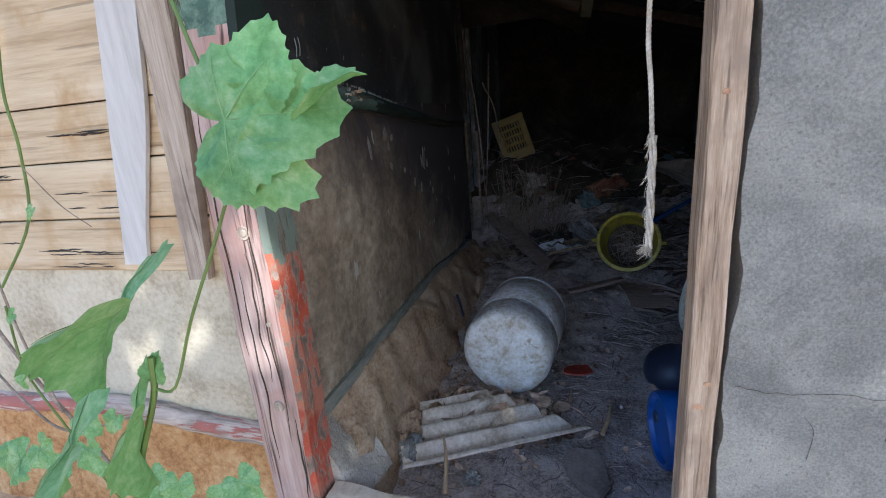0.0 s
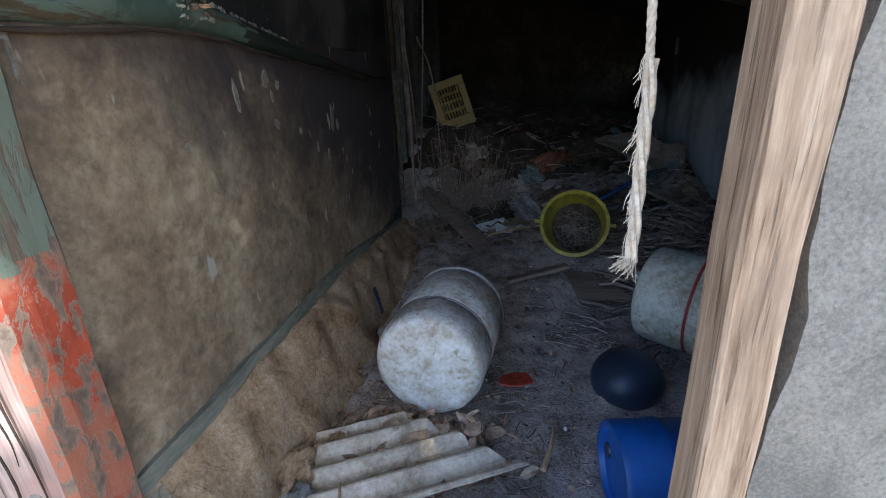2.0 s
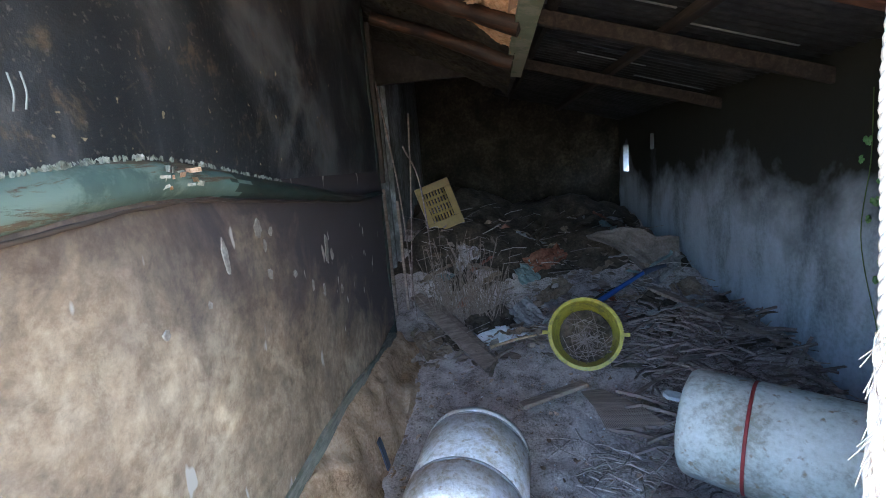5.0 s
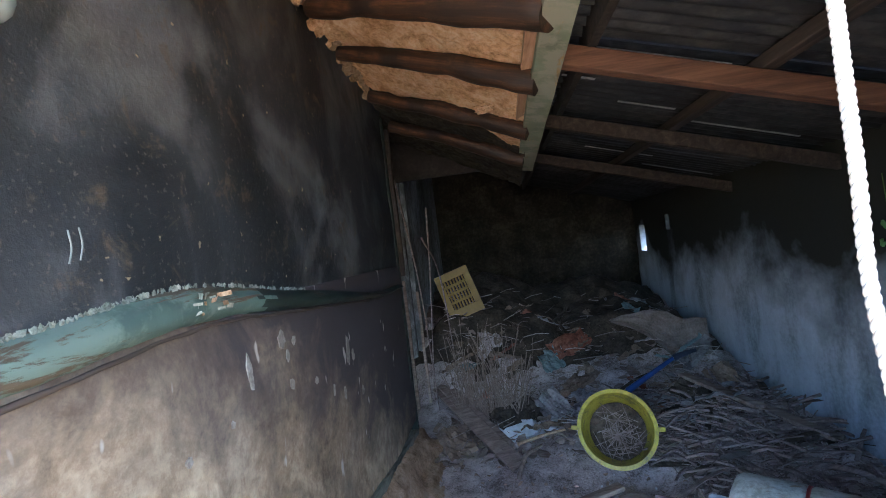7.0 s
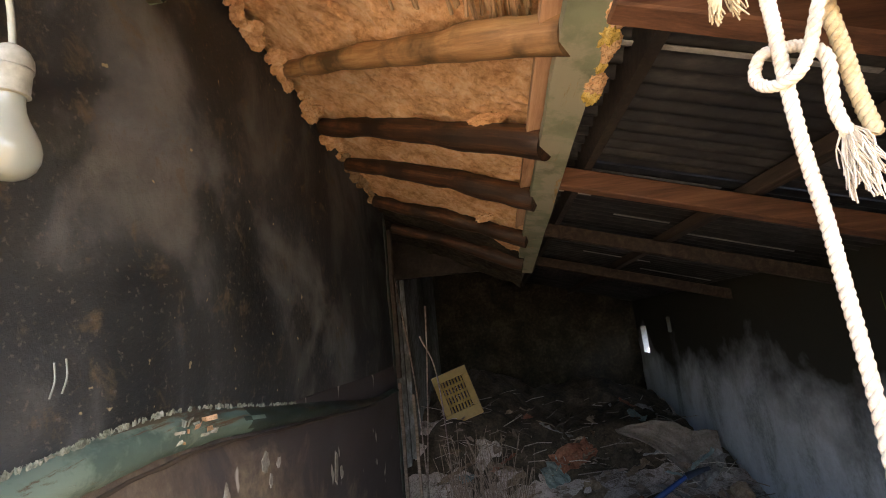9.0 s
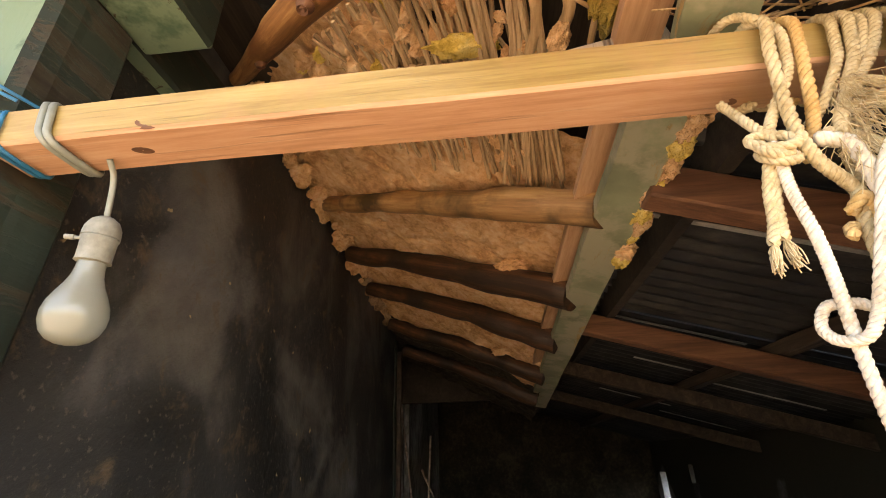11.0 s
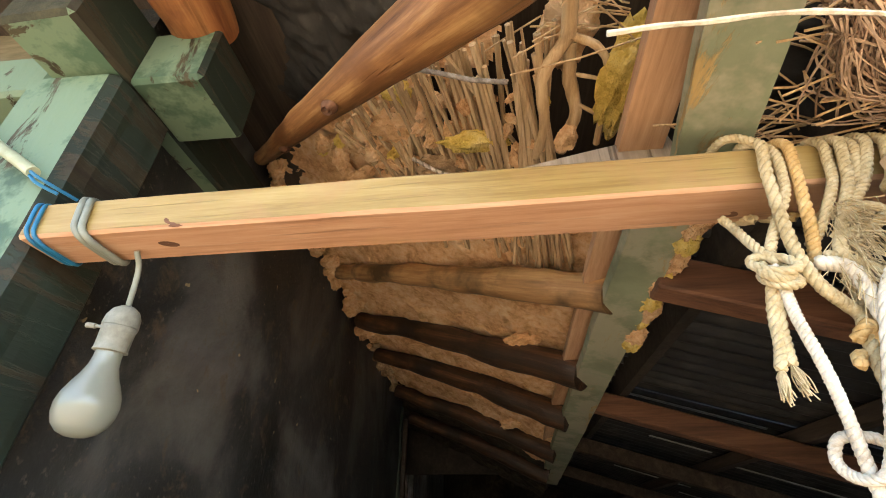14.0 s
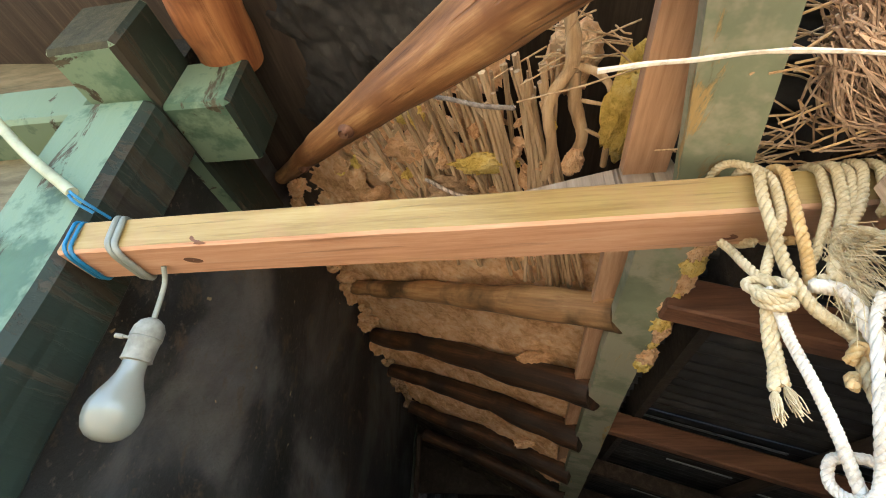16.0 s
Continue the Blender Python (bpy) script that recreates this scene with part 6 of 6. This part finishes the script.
# ---- vine at the house corner ----
vine = tagged(new("vine"), "young vine with toothed green leaves on boards", "vine")
def leaf(at, size, tip, normal, seed, fold=0.25, parent=vine):
    """A lobed toothed leaf with a folded midrib, raised veins and a slight cup."""
    q2 = random.Random(seed)
    t = Vector(tip).normalized()
    n = Vector(normal)
    n = (n - t * n.dot(t)).normalized()
    s = t.cross(n)
    bm = bmesh.new()
    N, R = 72, 6
    ring_prev = None
    centre = bm.verts.new(Vector(at))
    for r in range(1, R + 1):
        ring = []
        for k in range(N):
            w = 2 * math.pi * k / N
            lobe = 0.62 + 0.24 * math.cos(w) + 0.10 * math.cos(3 * w) + 0.05 * math.cos(5 * w)
            lobe *= 1 - 0.75 * max(0, math.cos(w - math.pi)) ** 24
            if r == R:
                lobe *= 1 + 0.045 * (1 if k % 3 == 0 else -0.6) + 0.02 * q2.uniform(-1, 1)
            rr = lobe * r / R
            a, b = rr * math.cos(w), rr * math.sin(w)
            vein = sum(math.exp(-((w - v0 + math.pi) % (2 * math.pi) - math.pi) ** 2 / 0.006) for v0 in (0, 0.75, -0.75, 1.6, -1.6))
            h = fold * abs(b) - 0.30 * rr * rr + 0.05 * math.sin(7 * w) * rr + 0.025 * vein * (1 - rr) + 0.05 * noise.noise(Vector((a * 3, b * 3, seed)))
            ring.append(bm.verts.new(Vector(at) + (t * a + s * b + n * h) * size))
        for k in range(N):
            if ring_prev is None:
                bm.faces.new((centre, ring[k], ring[(k + 1) % N]))
            else:
                bm.faces.new((ring_prev[k], ring[k], ring[(k + 1) % N], ring_prev[(k + 1) % N]))
        ring_prev = ring
    made = part("leaf", bm, LEAFLIT, parent, smooth=True)
    if size > 0.035:
        bm = bmesh.new()
        for v0 in (0, 0.75, -0.75, 1.6, -1.6):
            line = []
            for k in range(9):
                w = v0
                lobe = 0.62 + 0.24 * math.cos(w) + 0.10 * math.cos(3 * w) + 0.05 * math.cos(5 * w)
                rr = lobe * (0.02 + 0.90 * k / 8)
                a, b = rr * math.cos(w), rr * math.sin(w)
                h = fold * abs(b) - 0.30 * rr * rr + 0.05 * math.sin(7 * w) * rr + 0.025 * (1 - rr) + 0.05 * noise.noise(Vector((a * 3, b * 3, seed))) + 0.004
                line.append(Vector(at) + (t * a + s * b + n * h) * size)
            tube(bm, line, lambda s: size * (0.008 - 0.006 * s), 5)
        part("vein", bm, VEIN, made, "pale green leaf veins", smooth=True)
    return made


leaf((0.053, 0.193, 1.322), 0.033, (0.15, 0.1, 1.0), (0.1, -1, 0.25), 2, 0.25)
leaf((0.036, 0.188, 1.306), 0.058, (1.0, 0.05, 0.08), (0.05, -1, 0.2), 1, 0.22)
leaf((0.040, 0.185, 1.291), 0.042, (0.80, 0.0, -0.55), (-0.1, -1, 0.35), 9, 0.20)
leaf((0.086, 0.188, 1.310), 0.026, (0.78, 0.1, 0.62), (-0.5, -0.5, 0.7), 7, 0.7)
leaf((-0.070, 0.19, 1.200), 0.085, (-0.125, 0.01, -0.087), (-0.50, -0.30, 0.85), 3, 0.45)
leaf((-0.082, 0.19, 1.120), 0.070, (-0.058, 0.0, -0.099), (-0.80, -0.60, 0.30), 4, 0.40)
leaf((-0.175, 0.20, 1.075), 0.085, (-0.128, 0.01, -0.086), (-0.35, -0.55, 0.70), 5, 0.30)
leaf((-0.074, 0.20, 1.146), 0.016, (0.3, 0, 1), (0.2, -1, 0.2), 6, 0.4)
for k, (x, y, z, s) in enumerate(((-0.60, 0.60, 0.60, 0.06), (-0.44, 0.60, 0.63, 0.065), (-1.10, 0.62, 0.58, 0.09), (-0.83, 0.60, 0.66, 0.07), (-0.95, 0.60, 0.84, 0.035), (-0.91, 0.6, 0.98, 0.028), (-0.81, 0.6, 0.74, 0.05), (-0.72, 0.6, 0.75, 0.04), (-1.30, 0.95, 1.14, 0.035), (-1.02, 0.62, 0.62, 0.07), (-0.92, 0.60, 0.60, 0.06), (-1.2, 0.66, 0.55, 0.08), (-0.70, 0.62, 0.58, 0.06), (-0.52, 0.62, 0.55, 0.06))):
    leaf((x, y, z), s, (math.sin(k * 2.3), -0.3, -0.7), (0.3 * math.cos(k), -1, 0.6), 10 + k, 0.3)
for k, (pts, r) in enumerate((([(0.000, 0.20, 1.40), (0.022, 0.195, 1.33), (0.036, 0.192, 1.303), (0.014, 0.20, 1.262), (-0.030, 0.20, 1.19), (-0.058, 0.20, 1.138), (-0.078, 0.20, 1.135)], 0.0011), ([(-0.072, 0.20, 1.16), (-0.079, 0.20, 1.13), (-0.105, 0.20, 1.08), (-0.129, 0.20, 1.03), (-0.18, 0.22, 0.9)], 0.0022),
                              ([(-1.17, 0.96, 1.75), (-1.25, 0.97, 1.58), (-1.275, 0.96, 1.45), (-1.30, 0.97, 1.30), (-1.36, 0.97, 1.10), (-1.52, 0.94, 0.90)], 0.004), ([(-1.32, 0.97, 1.27), (-1.2, 0.96, 1.15), (-1.12, 0.97, 1.08)], 0.0015), ([(-1.25, 0.97, 1.58), (-1.35, 0.96, 1.66), (-1.5, 0.96, 1.68)], 0.0025),
                              ([(-1.62, 0.93, 0.80), (-1.45, 0.90, 0.60), (-1.28, 0.88, 0.42), (-1.15, 0.86, 0.25)], 0.006), ([(-1.7, 0.93, 0.62), (-1.5, 0.88, 0.52), (-1.3, 0.85, 0.46), (-1.0, 0.84, 0.55)], 0.004), ([(-1.55, 0.95, 0.95), (-1.48, 0.92, 0.72), (-1.35, 0.88, 0.5)], 0.004),
                              ([(-0.18, 0.22, 0.9), (-0.3, 0.45, 0.6), (-0.5, 0.65, 0.3), (-0.6, 0.8, -0.02)], 0.003), ([(-0.92, 0.60, 1.0), (-0.95, 0.61, 0.84), (-0.90, 0.62, 0.68), (-0.85, 0.66, 0.4), (-0.8, 0.75, 0.0)], 0.0025))):
    bm = bmesh.new()
    tube(bm, along(pts, 24), r, 6)
    part("stem", bm, STEM if k in (0, 1, 2, 4, 8, 9) else BARK, vine, smooth=True)

for k, p in enumerate(CREEPER_LEAVES):
    leaf(p, 0.030, (0.0, math.sin(k * 2.0), -0.8), (-1, -0.3, 0.4), 50 + k, 0.3, creeper)

# unseen tree added in the yard behind, so its leaves break up the sun
side = SUN_FROM.cross(Vector((0, 0, 1))).normalized()
up = side.cross(SUN_FROM).normalized()
def side_of(k):
    return side * math.cos(k * 1.26) + up * 0.6 * math.sin(k * 1.26)
tree = tagged(new("yard_tree"), "unseen leafy tree added to shade the doorway", "tree")
base = Vector((0.15, 0.95, 1.0)) + SUN_FROM * 5.5
bm = bmesh.new()
tube(bm, along([(base.x, base.y, -0.1), (base.x + 0.1, base.y, 2.0), (base.x - 0.05, base.y, 4.0), (base.x, base.y, base.z)], 20), lambda s: 0.16 - 0.10 * s, 12, 0.3)
part("trunk", bm, BARK, tree, smooth=True)
for k in range(5):
    bm = bmesh.new()
    tip = base + side_of(k) * 1.7
    tube(bm, along([(base.x, base.y, base.z - 1.2), (base + tip) / 2 - Vector((0, 0, 0.3)), tip], 12), lambda s: 0.05 - 0.035 * s, 8)
    part("limb", bm, BARK, tree, smooth=True)
crown = bmesh.new()
cq = random.Random(8)
side = SUN_FROM.cross(Vector((0, 0, 1))).normalized()
up = side.cross(SUN_FROM).normalized()
# gaps cleared in the leaves place spots of sun on the pillar and the plaster beside it
GAPS = [((-0.545, 0.95, 1.02), 0.05), ((-0.60, 0.95, 0.90), 0.04), ((-0.55, 0.97, 0.88), 0.05), ((-0.58, 0.95, 1.12), 0.06), ((-0.59, 0.95, 1.04), 0.06), ((-0.67, 0.95, 0.73), 0.06), ((-0.53, 0.95, 0.97), 0.06), ((-1.18, 1.03, 0.57), 0.05), ((-0.97, 1.03, 0.65), 0.045), ((-0.88, 1.03, 0.73), 0.045), ((-1.05, 1.03, 0.47), 0.025), ((-1.11, 1.03, 0.67), 0.03), ((-1.08, 1.03, 0.88), 0.025), ((-0.54, 0.99, 0.93), 0.06), ((-0.54, 0.94, 0.82), 0.06), ((-0.54, 0.98, 0.95), 0.06)]
gaps = [((Vector(p) - Vector((0.15, 0.95, 1.0))).dot(side), (Vector(p) - Vector((0.15, 0.95, 1.0))).dot(up), r) for p, r in GAPS]
for k in range(9000):
    a, b = cq.uniform(-1.7, 2.2), cq.uniform(-0.76, 1.5)
    s = cq.uniform(0.04, 0.075)
    if any(math.hypot(a - ga, (b - gb) * 0.75) < 0.40 * r + s * 0.42 for ga, gb, r in gaps):
        continue
    c = Vector((0.15, 0.95, 1.0)) + SUN_FROM * cq.uniform(4.6, 6.4) + side * a + up * b
    nrm = (SUN_FROM + Vector((cq.uniform(-1, 1), cq.uniform(-1, 1), cq.uniform(-1, 1))) * 0.7).normalized()
    e1 = nrm.orthogonal().normalized()
    e1 = Matrix.Rotation(cq.uniform(0, 6.28), 3, nrm) @ e1
    e2 = nrm.cross(e1)
    v = [crown.verts.new(c + (e1 * x + e2 * y + nrm * z) * s) for x, y, z in ((-1, 0, 0), (-0.4, -0.75, 0.15), (0.45, -0.6, 0.1), (1.1, 0, -0.1), (0.45, 0.6, 0.1), (-0.4, 0.75, 0.15))]
    crown.faces.new(v)
tagged(part("crown", crown, LEAFLIT, tree, "dense green leaves"), kind="stuff")
